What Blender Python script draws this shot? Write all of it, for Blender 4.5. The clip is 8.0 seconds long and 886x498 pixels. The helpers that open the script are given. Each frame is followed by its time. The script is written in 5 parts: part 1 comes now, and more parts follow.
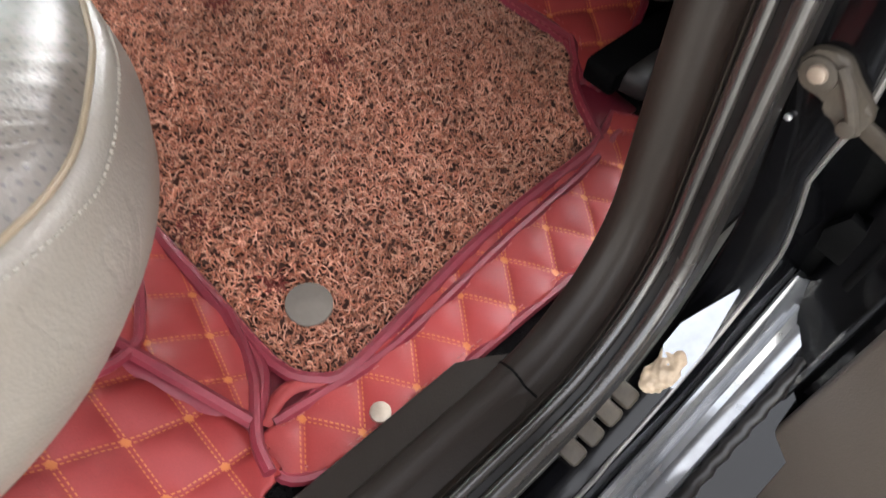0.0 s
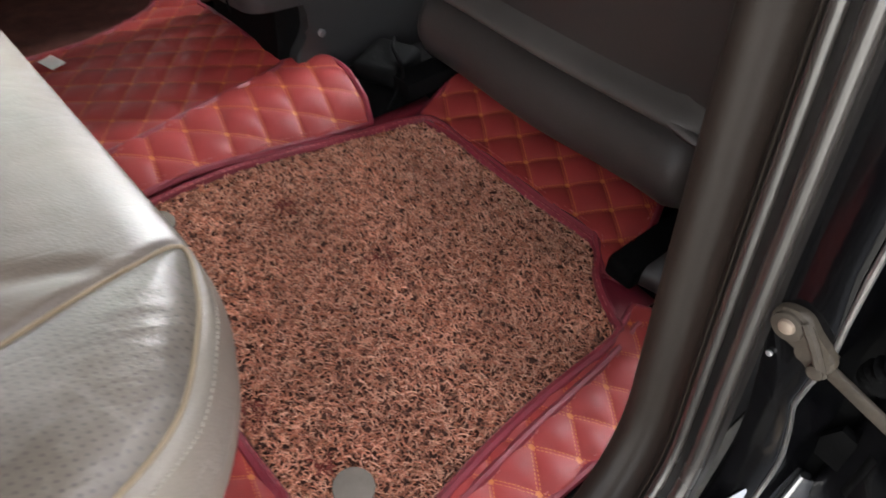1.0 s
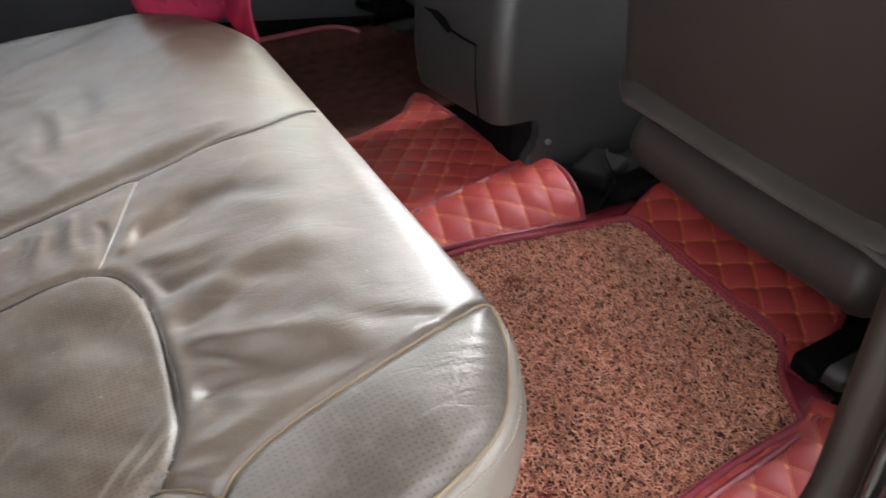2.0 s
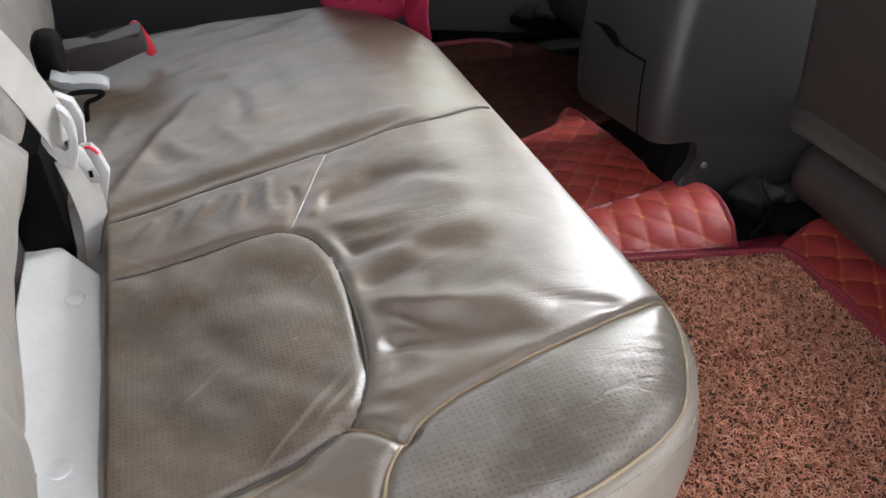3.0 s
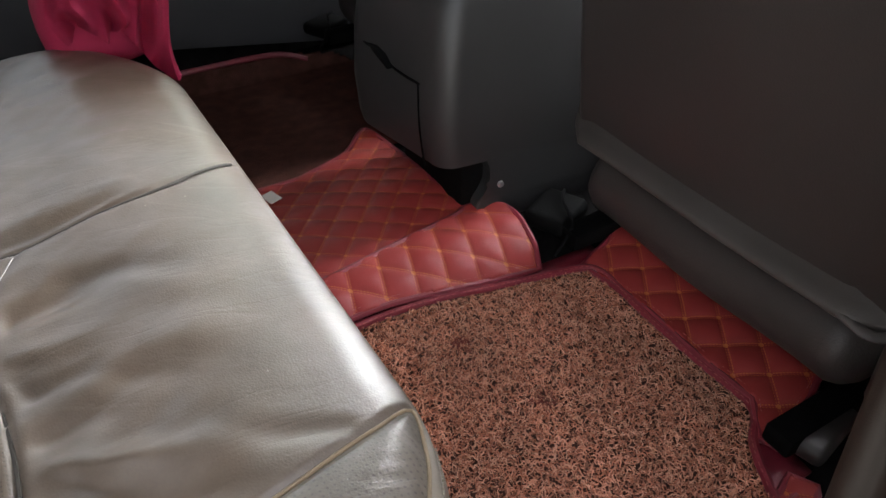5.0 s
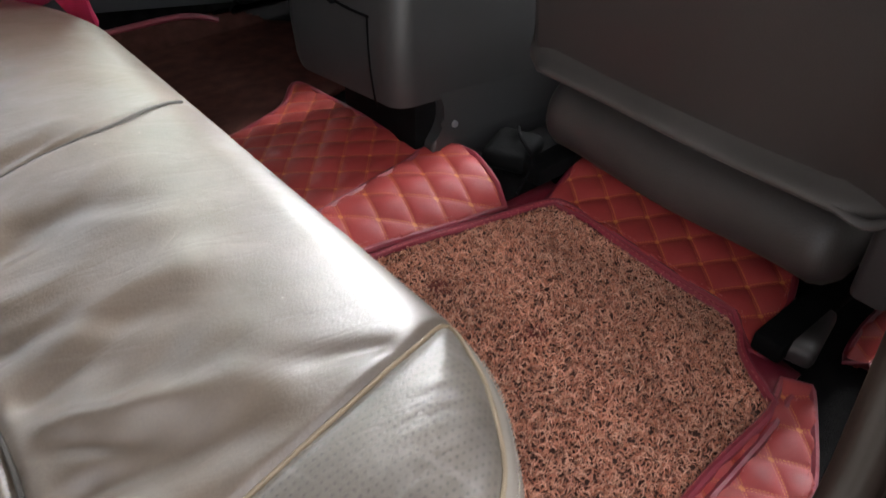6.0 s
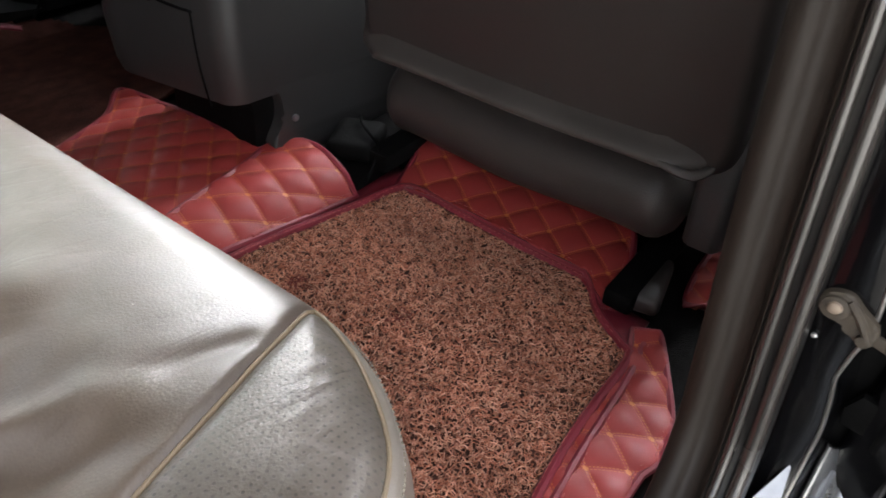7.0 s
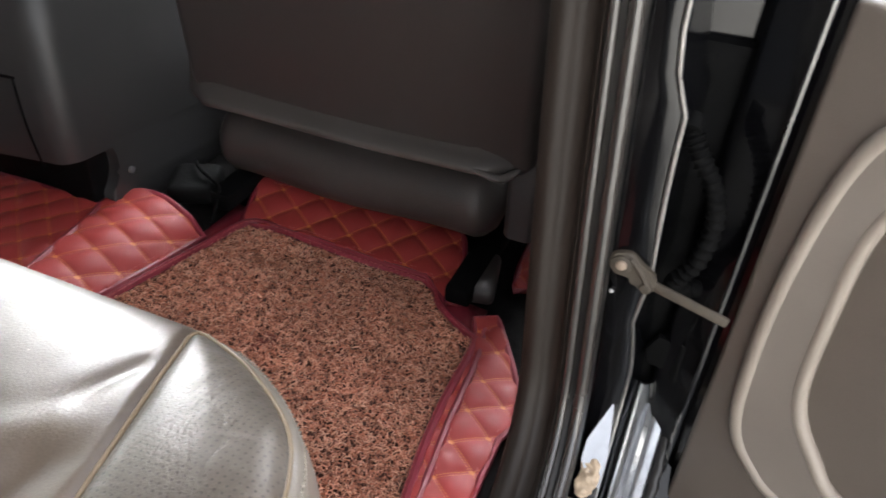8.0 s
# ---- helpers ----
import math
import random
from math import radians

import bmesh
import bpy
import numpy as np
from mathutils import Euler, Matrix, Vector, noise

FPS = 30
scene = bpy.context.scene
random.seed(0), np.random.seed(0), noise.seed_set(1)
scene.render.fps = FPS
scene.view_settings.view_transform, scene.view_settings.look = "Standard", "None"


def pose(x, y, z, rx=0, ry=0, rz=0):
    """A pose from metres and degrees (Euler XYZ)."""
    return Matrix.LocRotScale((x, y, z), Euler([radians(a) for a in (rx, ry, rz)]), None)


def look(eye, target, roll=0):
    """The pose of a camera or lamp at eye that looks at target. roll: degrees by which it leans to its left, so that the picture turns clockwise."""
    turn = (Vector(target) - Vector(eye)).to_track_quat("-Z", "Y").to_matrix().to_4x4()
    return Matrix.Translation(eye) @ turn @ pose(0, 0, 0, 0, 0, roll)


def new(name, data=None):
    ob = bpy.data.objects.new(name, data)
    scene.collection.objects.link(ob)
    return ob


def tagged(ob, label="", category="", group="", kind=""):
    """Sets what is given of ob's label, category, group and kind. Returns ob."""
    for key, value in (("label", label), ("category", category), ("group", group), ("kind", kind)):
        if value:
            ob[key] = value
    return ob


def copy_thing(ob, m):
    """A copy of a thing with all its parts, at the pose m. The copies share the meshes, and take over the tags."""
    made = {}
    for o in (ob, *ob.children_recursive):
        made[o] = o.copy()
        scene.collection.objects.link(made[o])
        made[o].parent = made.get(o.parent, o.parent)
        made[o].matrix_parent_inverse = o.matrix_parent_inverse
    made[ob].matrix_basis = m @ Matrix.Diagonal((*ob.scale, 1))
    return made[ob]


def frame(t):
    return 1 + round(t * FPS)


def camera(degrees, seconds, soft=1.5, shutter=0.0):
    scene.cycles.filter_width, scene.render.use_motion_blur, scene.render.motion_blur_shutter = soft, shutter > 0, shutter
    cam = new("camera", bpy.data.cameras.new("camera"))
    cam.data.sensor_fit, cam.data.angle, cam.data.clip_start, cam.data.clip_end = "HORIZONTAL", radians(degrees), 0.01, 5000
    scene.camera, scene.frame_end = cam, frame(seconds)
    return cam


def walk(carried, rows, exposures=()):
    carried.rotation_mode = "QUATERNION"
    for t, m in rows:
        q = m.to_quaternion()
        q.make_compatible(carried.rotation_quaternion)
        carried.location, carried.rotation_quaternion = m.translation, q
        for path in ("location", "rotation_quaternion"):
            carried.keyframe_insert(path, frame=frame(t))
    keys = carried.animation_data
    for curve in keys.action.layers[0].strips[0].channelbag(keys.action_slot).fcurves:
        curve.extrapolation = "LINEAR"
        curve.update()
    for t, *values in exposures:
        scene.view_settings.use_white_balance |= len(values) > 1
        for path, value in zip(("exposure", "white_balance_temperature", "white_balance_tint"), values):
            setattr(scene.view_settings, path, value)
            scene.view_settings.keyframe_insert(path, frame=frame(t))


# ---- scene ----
cam = camera(61.1, 8.0, shutter=0.25)
PATH = [
    (0, (0.0344, 0.0103, 0.5545), (0.4856, 0.3865, -0.2548), 7.83),
    (0.3, (0.0274, -0.0100, 0.5962), (0.4202, 0.3516, -0.0652), 4.95),
    (0.5, (0.0328, -0.0156, 0.5936), (0.5062, 0.4402, -0.1602), 4.96),
    (0.7, (0.0396, -0.0007, 0.6026), (0.4589, 0.3999, -0.0188), 4.55),
    (0.9, (0.0466, 0.0066, 0.6302), (0.4688, 0.4349, 0.0296), 3.89),
    (1, (0.0278, 0.0057, 0.6577), (0.5213, 0.5196, -0.0441), 4.00),
    (1.2, (0.0019, -0.0037, 0.6857), (0.4125, 0.4625, 0.1056), 2.44),
    (1.5, (-0.0584, -0.0260, 0.7308), (0.3907, 0.5748, 0.0695), 1.16),
    (1.8, (-0.1079, -0.0436, 0.7676), (0.2386, 0.5103, 0.2239), 0.44),
    (2, (-0.1383, -0.0519, 0.7811), (0.2395, 0.6290, 0.1537), -0.17),
    (2.2, (-0.1620, -0.0696, 0.7760), (0.1780, 0.6576, 0.1797), -0.63),
    (3.3, (-0.2516, -0.0546, 0.7558), (0.0166, 0.6992, 0.1559), 0.77),
    (3.5, (-0.2676, -0.0728, 0.7498), (0.0094, 0.6770, 0.1489), 0.79),
    (3.8, (-0.2702, -0.0898, 0.7394), (-0.0092, 0.5348, 0.2253), 1.43),
    (4, (-0.2471, -0.0875, 0.7433), (0.0799, 0.6387, 0.1386), 1.43),
    (4.2, (-0.2129, -0.0795, 0.7579), (0.0853, 0.5299, 0.2458), 1.60),
    (4.5, (-0.1073, -0.0376, 0.7625), (0.2782, 0.6588, 0.1572), 1.63),
    (4.7, (-0.0364, -0.0114, 0.7718), (0.3586, 0.6771, 0.1636), 1.13),
    (5.8, (-0.0714, 0.0851, 0.7271), (0.4109, 0.6898, 0.0932), 0.85),
    (6, (-0.1123, 0.0821, 0.6871), (0.3998, 0.6686, 0.0595), 1.65),
    (6.3, (-0.1378, 0.0806, 0.6665), (0.3150, 0.5608, 0.1308), 1.51),
    (6.5, (-0.1421, 0.0910, 0.6603), (0.4213, 0.6255, 0.0303), 2.08),
    (6.8, (-0.1315, 0.0828, 0.6637), (0.3956, 0.4922, 0.1374), 4.04),
    (7, (-0.1196, 0.0786, 0.6747), (0.5242, 0.5246, 0.0529), 4.01),
    (7.5, (-0.1781, 0.0775, 0.7031), (0.5313, 0.4434, 0.1007), 4.43),
    (8, (-0.2045, 0.0432, 0.7198), (0.5637, 0.3172, 0.1413), 4.87),
]
walk(cam, [(t, look(eye, target, roll)) for t, eye, target, roll in PATH],
     exposures=[(0, 4.34), (0.5, 4.19), (1, 4.12), (1.2, 4.14), (1.5, 4.36), (2, 4.24), (2.6, 4.04), (3.4, 3.95), (4, 3.92), (4.6, 3.70), (5.3, 3.89), (6, 4.09), (6.5, 4.04), (7, 3.89), (8, 4.09)])

# ---- world, sun, exposure ----
world = bpy.data.worlds.new("sky")
scene.world = world
world.use_nodes = True
wn = world.node_tree.nodes
sky = wn.new("ShaderNodeTexSky")
sky.sky_type, sky.sun_disc = "NISHITA", False
sky.sun_elevation, sky.sun_rotation = radians(24), radians(32)
sky.air_density, sky.dust_density = 1.0, 2.5
cloud = wn.new("ShaderNodeMix")
cloud.data_type = "RGBA"
cloud.inputs["Factor"].default_value = 0.72
cloud.inputs["B"].default_value = (4.35, 4.25, 4.3, 1)
world.node_tree.links.new(sky.outputs[0], cloud.inputs["A"])
world.node_tree.links.new(cloud.outputs["Result"], wn["Background"].inputs[0])
wn["Background"].inputs[1].default_value = 0.05

sun_data = bpy.data.lights.new("sun", "SUN")
sun_data.energy, sun_data.angle, sun_data.color = 6.25, radians(110), (0.945, 0.975, 1.0)
sun = new("sun", sun_data)
sun.matrix_world = look((2.2, 3.5, 1.85), (0, 0, 0))

# ---- materials ----


def material(name, base, rough=0.5, metal=0.0, vary=0.25, scale=12.0, fine=220.0, bump=0.15, coat=0.0, coat_rough=0.04, stain=None, spec=0.5, dist=0.001):
    """A surface with broad stains, fine grain and relief; base is linear RGB."""
    m = bpy.data.materials.new(name)
    m.use_nodes = True
    nt = m.node_tree
    n, ln = nt.nodes, nt.links
    b = n["Principled BSDF"]
    tc = n.new("ShaderNodeTexCoord")
    big, small = n.new("ShaderNodeTexNoise"), n.new("ShaderNodeTexNoise")
    big.inputs["Scale"].default_value, big.inputs["Detail"].default_value = scale, 6
    small.inputs["Scale"].default_value, small.inputs["Detail"].default_value = fine, 3
    for t in (big, small):
        ln.new(tc.outputs["Object"], t.inputs["Vector"])
    ramp = n.new("ShaderNodeValToRGB")
    dark = stain if stain else tuple(c * (1 - vary) for c in base)
    light = tuple(min(1, c * (1 + vary)) for c in base)
    ramp.color_ramp.elements[0].position, ramp.color_ramp.elements[1].position = 0.32, 0.7
    ramp.color_ramp.elements[0].color, ramp.color_ramp.elements[1].color = (*dark, 1), (*light, 1)
    mixv = n.new("ShaderNodeMath")
    mixv.operation = "MULTIPLY_ADD"
    mixv.inputs[1].default_value = 0.25
    ln.new(small.outputs["Fac"], mixv.inputs[0])
    sc = n.new("ShaderNodeMath")
    sc.operation = "MULTIPLY"
    sc.inputs[1].default_value = 0.75
    ln.new(big.outputs["Fac"], sc.inputs[0])
    ln.new(sc.outputs[0], mixv.inputs[2])
    ln.new(mixv.outputs[0], ramp.inputs["Fac"])
    ln.new(ramp.outputs["Color"], b.inputs["Base Color"])
    rr = n.new("ShaderNodeMapRange")
    rr.inputs["To Min"].default_value, rr.inputs["To Max"].default_value = max(0.02, rough - 0.08), min(1, rough + 0.1)
    ln.new(big.outputs["Fac"], rr.inputs["Value"])
    ln.new(rr.outputs["Result"], b.inputs["Roughness"])
    bp = n.new("ShaderNodeBump")
    bp.inputs["Strength"].default_value, bp.inputs["Distance"].default_value = bump, dist
    ln.new(small.outputs["Fac"], bp.inputs["Height"])
    ln.new(bp.outputs["Normal"], b.inputs["Normal"])
    b.inputs["Metallic"].default_value = metal
    b.inputs["Coat Weight"].default_value = coat
    b.inputs["Coat Roughness"].default_value = coat_rough
    b.inputs["Specular IOR Level"].default_value = spec
    return m


def math_node(nt, op, a, b=None, c=None):
    nd = nt.nodes.new("ShaderNodeMath")
    nd.operation = op
    for k, v in enumerate((a, b, c)):
        if v is None:
            continue
        if isinstance(v, (int, float)):
            nd.inputs[k].default_value = v
        else:
            nt.links.new(v, nd.inputs[k])
    return nd.outputs[0]


def perforated(name, base, rough, pitch=(0.0062, 0.0062), size=0.2, coord="Object", axes="XY", edge=0.12):
    """Leather with rows of small punched holes."""
    m = material(name, base, rough, vary=0.34, scale=13, fine=260, bump=0.2)
    nt = m.node_tree
    b = nt.nodes["Principled BSDF"]
    tc = nt.nodes.new("ShaderNodeTexCoord")
    sep = nt.nodes.new("ShaderNodeSeparateXYZ")
    nt.links.new(tc.outputs[coord], sep.inputs[0])
    cells = []
    for ax, gap in zip(axes, pitch):
        q = math_node(nt, "FRACT", math_node(nt, "DIVIDE", sep.outputs[ax], gap))
        cells.append(math_node(nt, "POWER", math_node(nt, "SUBTRACT", q, 0.5), 2.0))
    r = math_node(nt, "SQRT", math_node(nt, "ADD", cells[0], cells[1]))
    hole = nt.nodes.new("ShaderNodeMapRange")
    hole.inputs["From Min"].default_value, hole.inputs["From Max"].default_value = size, size + edge
    nt.links.new(r, hole.inputs["Value"])
    mix = nt.nodes.new("ShaderNodeMix")
    mix.data_type = "RGBA"
    old = b.inputs["Base Color"].links[0].from_socket
    nt.links.new(hole.outputs["Result"], mix.inputs["Factor"])
    mix.inputs["A"].default_value = (*(c * 0.45 for c in base), 1)
    nt.links.new(old, mix.inputs["B"])
    nt.links.new(mix.outputs["Result"], b.inputs["Base Color"])
    bp = nt.nodes.new("ShaderNodeBump")
    bp.inputs["Strength"].default_value, bp.inputs["Distance"].default_value = 0.2, 0.0006
    nt.links.new(hole.outputs["Result"], bp.inputs["Height"])
    nt.links.new(b.inputs["Normal"].links[0].from_socket, bp.inputs["Normal"])
    nt.links.new(bp.outputs["Normal"], b.inputs["Normal"])
    return m


def quilted(name, base, thread):
    """Quilted leatherette; the UV holds the lattice, with a whole number on each stitched line."""
    m = material(name, base, 0.52, spec=0.3, vary=0.2, scale=8, fine=900, bump=0.35, dist=0.0006, coat=0.06, coat_rough=0.3)
    nt = m.node_tree
    b = nt.nodes["Principled BSDF"]
    uv = nt.nodes.new("ShaderNodeTexCoord")
    sep = nt.nodes.new("ShaderNodeSeparateXYZ")
    nt.links.new(uv.outputs["UV"], sep.inputs[0])
    near = []
    for ax in "XY":
        near.append(math_node(nt, "ABSOLUTE", math_node(nt, "SUBTRACT", math_node(nt, "FRACT", math_node(nt, "ADD", sep.outputs[ax], 0.5)), 0.5)))
    dash = []
    for k in (0, 1):
        along = sep.outputs["XY"[1 - k]]
        on = math_node(nt, "LESS_THAN", math_node(nt, "FRACT", math_node(nt, "MULTIPLY", along, 11.0)), 0.62)
        two = math_node(nt, "LESS_THAN", math_node(nt, "ABSOLUTE", math_node(nt, "SUBTRACT", near[k], 0.036)), 0.013)
        dash.append(math_node(nt, "MULTIPLY", on, two))
    line = math_node(nt, "MAXIMUM", dash[0], dash[1])
    knot = math_node(nt, "LESS_THAN", math_node(nt, "ADD", near[0], near[1]), 0.085)
    fac = math_node(nt, "MAXIMUM", math_node(nt, "MULTIPLY", line, 0.42), math_node(nt, "MULTIPLY", knot, 0.5))
    mix = nt.nodes.new("ShaderNodeMix")
    mix.data_type = "RGBA"
    old = b.inputs["Base Color"].links[0].from_socket
    nt.links.new(fac, mix.inputs["Factor"])
    nt.links.new(old, mix.inputs["A"])
    mix.inputs["B"].default_value = (*thread, 1)
    nt.links.new(mix.outputs["Result"], b.inputs["Base Color"])
    return m


def coil_material(name):
    """Springy coil strands; every strand has its own tone."""
    m = bpy.data.materials.new(name)
    m.use_nodes = True
    nt = m.node_tree
    b = nt.nodes["Principled BSDF"]
    geo = nt.nodes.new("ShaderNodeNewGeometry")
    ramp = nt.nodes.new("ShaderNodeValToRGB")
    el = ramp.color_ramp.elements
    el[0].position, el[0].color = 0.0, (0.3, 0.13, 0.085, 1)
    el[1].position, el[1].color = 1.0, (0.92, 0.52, 0.36, 1)
    for p, c in ((0.25, (0.5, 0.175, 0.1)), (0.5, (0.7, 0.285, 0.175)), (0.75, (0.85, 0.425, 0.285))):
        el.new(p).color = (*c, 1)
    nt.links.new(geo.outputs["Random Per Island"], ramp.inputs["Fac"])
    tc = nt.nodes.new("ShaderNodeTexCoord")
    dirt = nt.nodes.new("ShaderNodeTexNoise")
    dirt.inputs["Scale"].default_value = 9
    nt.links.new(tc.outputs["Object"], dirt.inputs["Vector"])
    rng = nt.nodes.new("ShaderNodeMapRange")
    rng.inputs["From Min"].default_value, rng.inputs["From Max"].default_value = 0.3, 0.7
    rng.inputs["To Min"].default_value, rng.inputs["To Max"].default_value = 0.75, 1.1
    nt.links.new(dirt.outputs["Fac"], rng.inputs["Value"])
    mul = nt.nodes.new("ShaderNodeVectorMath")
    mul.operation = "SCALE"
    nt.links.new(ramp.outputs["Color"], mul.inputs[0])
    nt.links.new(rng.outputs["Result"], mul.inputs["Scale"])
    nt.links.new(mul.outputs["Vector"], b.inputs["Base Color"])
    b.inputs["Roughness"].default_value = 0.45
    return m


def worn(m, dust=(0.34, 0.32, 0.30), amount=0.3, scratches=0.0, specks=0.0, turn=35, creases=0.0):
    """Dust in cloudy patches, dull and polished areas, drag marks and crumbs on a leather material."""
    nt = m.node_tree
    b = nt.nodes["Principled BSDF"]
    tc = nt.nodes.new("ShaderNodeTexCoord")

    def noise(scale, detail, vec=None, distort=0.0):
        q = nt.nodes.new("ShaderNodeTexNoise")
        q.inputs["Scale"].default_value, q.inputs["Detail"].default_value, q.inputs["Distortion"].default_value = scale, detail, distort
        nt.links.new(vec if vec else tc.outputs["Object"], q.inputs["Vector"])
        return q.outputs["Fac"]

    def ramp(v, lo, hi, a=0.0, z=1.0):
        q = nt.nodes.new("ShaderNodeMapRange")
        for k, w in (("From Min", lo), ("From Max", hi), ("To Min", a), ("To Max", z)):
            q.inputs[k].default_value = w
        nt.links.new(v, q.inputs["Value"])
        return q.outputs["Result"]

    cloud = ramp(noise(11, 8, distort=0.6), 0.42, 0.72)
    fleck = ramp(noise(90, 5), 0.5, 0.75)
    dusty = math_node(nt, "MULTIPLY", math_node(nt, "ADD", math_node(nt, "MULTIPLY", cloud, 0.7), math_node(nt, "MULTIPLY", fleck, 0.3)), amount)
    if scratches:
        mp = nt.nodes.new("ShaderNodeMapping")
        spin = nt.nodes.new("ShaderNodeMapping")
        spin.inputs["Rotation"].default_value = (0, 0, radians(turn))
        nt.links.new(tc.outputs["Object"], spin.inputs["Vector"])
        mp.inputs["Scale"].default_value = (3.5, 80, 10)
        nt.links.new(spin.outputs["Vector"], mp.inputs["Vector"])
        line = ramp(noise(1.0, 4, mp.outputs["Vector"], 0.3), 0.58, 0.68)
        line = math_node(nt, "MULTIPLY", line, ramp(noise(7, 3), 0.45, 0.62, 0.0, scratches))
        dusty = math_node(nt, "MAXIMUM", dusty, line)
    if specks:
        v = nt.nodes.new("ShaderNodeTexVoronoi")
        v.inputs["Scale"].default_value = 75
        nt.links.new(tc.outputs["Object"], v.inputs["Vector"])
        dot = math_node(nt, "LESS_THAN", v.outputs["Distance"], 0.075)
        sep = nt.nodes.new("ShaderNodeSeparateColor")
        nt.links.new(v.outputs["Color"], sep.inputs[0])
        dot = math_node(nt, "MULTIPLY", dot, math_node(nt, "LESS_THAN", sep.outputs[0], 0.05))
        dusty = math_node(nt, "MAXIMUM", dusty, math_node(nt, "MULTIPLY", dot, specks))
    mix = nt.nodes.new("ShaderNodeMix")
    mix.data_type = "RGBA"
    nt.links.new(dusty, mix.inputs["Factor"])
    nt.links.new(b.inputs["Base Color"].links[0].from_socket, mix.inputs["A"])
    mix.inputs["B"].default_value = (*dust, 1)
    nt.links.new(mix.outputs["Result"], b.inputs["Base Color"])
    rough = math_node(nt, "ADD", b.inputs["Roughness"].links[0].from_socket, math_node(nt, "MULTIPLY", dusty, 0.3))
    nt.links.new(rough, b.inputs["Roughness"])
    if creases:
        mp = nt.nodes.new("ShaderNodeMapping")
        mp.inputs["Rotation"].default_value = (0, 0, radians(-12))
        mp.inputs["Scale"].default_value = (9, 26, 14)
        nt.links.new(tc.outputs["Object"], mp.inputs["Vector"])
        ridge = math_node(nt, "ABSOLUTE", math_node(nt, "SUBTRACT", noise(1.0, 3, mp.outputs["Vector"], 1.2), 0.5))
        ridge = math_node(nt, "MULTIPLY", ramp(ridge, 0.0, 0.07), ramp(noise(6, 2), 0.4, 0.6, 0.35, 1.0))
        pores = nt.nodes.new("ShaderNodeTexVoronoi")
        pores.inputs["Scale"].default_value = 520
        nt.links.new(tc.outputs["Object"], pores.inputs["Vector"])
        for height, strength, dist in ((ridge, creases, 0.0016), (pores.outputs["Distance"], 0.25, 0.0006)):
            bp = nt.nodes.new("ShaderNodeBump")
            bp.inputs["Strength"].default_value, bp.inputs["Distance"].default_value = strength, dist
            nt.links.new(height, bp.inputs["Height"])
            nt.links.new(b.inputs["Normal"].links[0].from_socket, bp.inputs["Normal"])
            nt.links.new(bp.outputs["Normal"], b.inputs["Normal"])
    coat = ramp(noise(16, 7, distort=0.8), 0.35, 0.7, b.inputs["Coat Weight"].default_value, b.inputs["Coat Weight"].default_value * 0.45)
    nt.links.new(coat, b.inputs["Coat Weight"])
    return m


LEATHER = material("grey_leather", (0.102, 0.07, 0.046), 0.44, vary=0.25, scale=9, fine=420, bump=0.1, coat=0.78, coat_rough=0.41, spec=0.8, stain=(0.07, 0.051, 0.036))
LEATHER.node_tree.nodes["Principled BSDF"].inputs["Coat IOR"].default_value = 1.55
worn(LEATHER, (0.31, 0.27, 0.23), amount=0.16, scratches=0.2, specks=0.6, creases=0.14)
# The bench's leather in a lighter tone; light on the upright back is included.
LIT_BACK_LEATHER = worn(material("lit_back_leather", (0.195, 0.177, 0.16), 0.4, vary=0.15, scale=8, fine=420, bump=0.14, coat=0.4, coat_rough=0.34), amount=0.25, creases=0.25)
# Darker than the near pad: the far footwell's shade is in this colour.
SHADED_FAR_PILE = material("shaded_far_pile", (0.085, 0.036, 0.028), 0.9, vary=0.35, scale=35, fine=420, bump=1.0, dist=0.004, spec=0.06)
LEATHER_PERF = perforated("perforated_grey_leather", (0.082, 0.057, 0.038), 0.44, pitch=(0.0043, 0.0043), size=0.11)
LEATHER_PERF.node_tree.nodes["Principled BSDF"].inputs["Coat Weight"].default_value = 0.5
LEATHER_PERF.node_tree.nodes["Principled BSDF"].inputs["Coat Roughness"].default_value = 0.36
worn(LEATHER_PERF, (0.28, 0.235, 0.195), 0.42, scratches=0.42, specks=1.0, turn=-42)
LEATHER_CORNER = perforated("perforated_corner_leather", (0.117, 0.096, 0.076), 0.38, pitch=(0.0052, 0.0052), size=0.12, edge=0.12)
LEATHER_CORNER.node_tree.nodes["Principled BSDF"].inputs["Coat Weight"].default_value = 0.8
LEATHER_CORNER.node_tree.nodes["Principled BSDF"].inputs["Coat Roughness"].default_value = 0.36
worn(LEATHER_CORNER, amount=0.45, scratches=0.45, specks=0.5, turn=70, creases=0.3)
# Paler copy of the bench leather, with the door opening's light in it.
LIT_SKIRT = worn(material("lit_skirt_leather", (0.225, 0.195, 0.162), 0.42, vary=0.12, scale=7, fine=420, bump=0.12, coat=0.35, coat_rough=0.34), amount=0.2, creases=0.2)
PIPE_GREY = material("tan_piping", (0.25, 0.188, 0.12), 0.4, vary=0.2, scale=30)
STITCH_GREY = material("grey_thread", (0.33, 0.3, 0.25), 0.6)
SEAM_DARK = material("dark_seam", (0.05, 0.043, 0.036), 0.6)
QUILT = quilted("maroon_quilted_leatherette", (0.285, 0.033, 0.031), (0.7, 0.27, 0.06))
STRAP_RED = material("maroon_leatherette", (0.29, 0.036, 0.034), 0.5, vary=0.2, scale=8, fine=900, bump=0.35, spec=0.35)
THREAD = material("pink_thread", (0.36, 0.1, 0.09), 0.7, vary=0.2, scale=90)
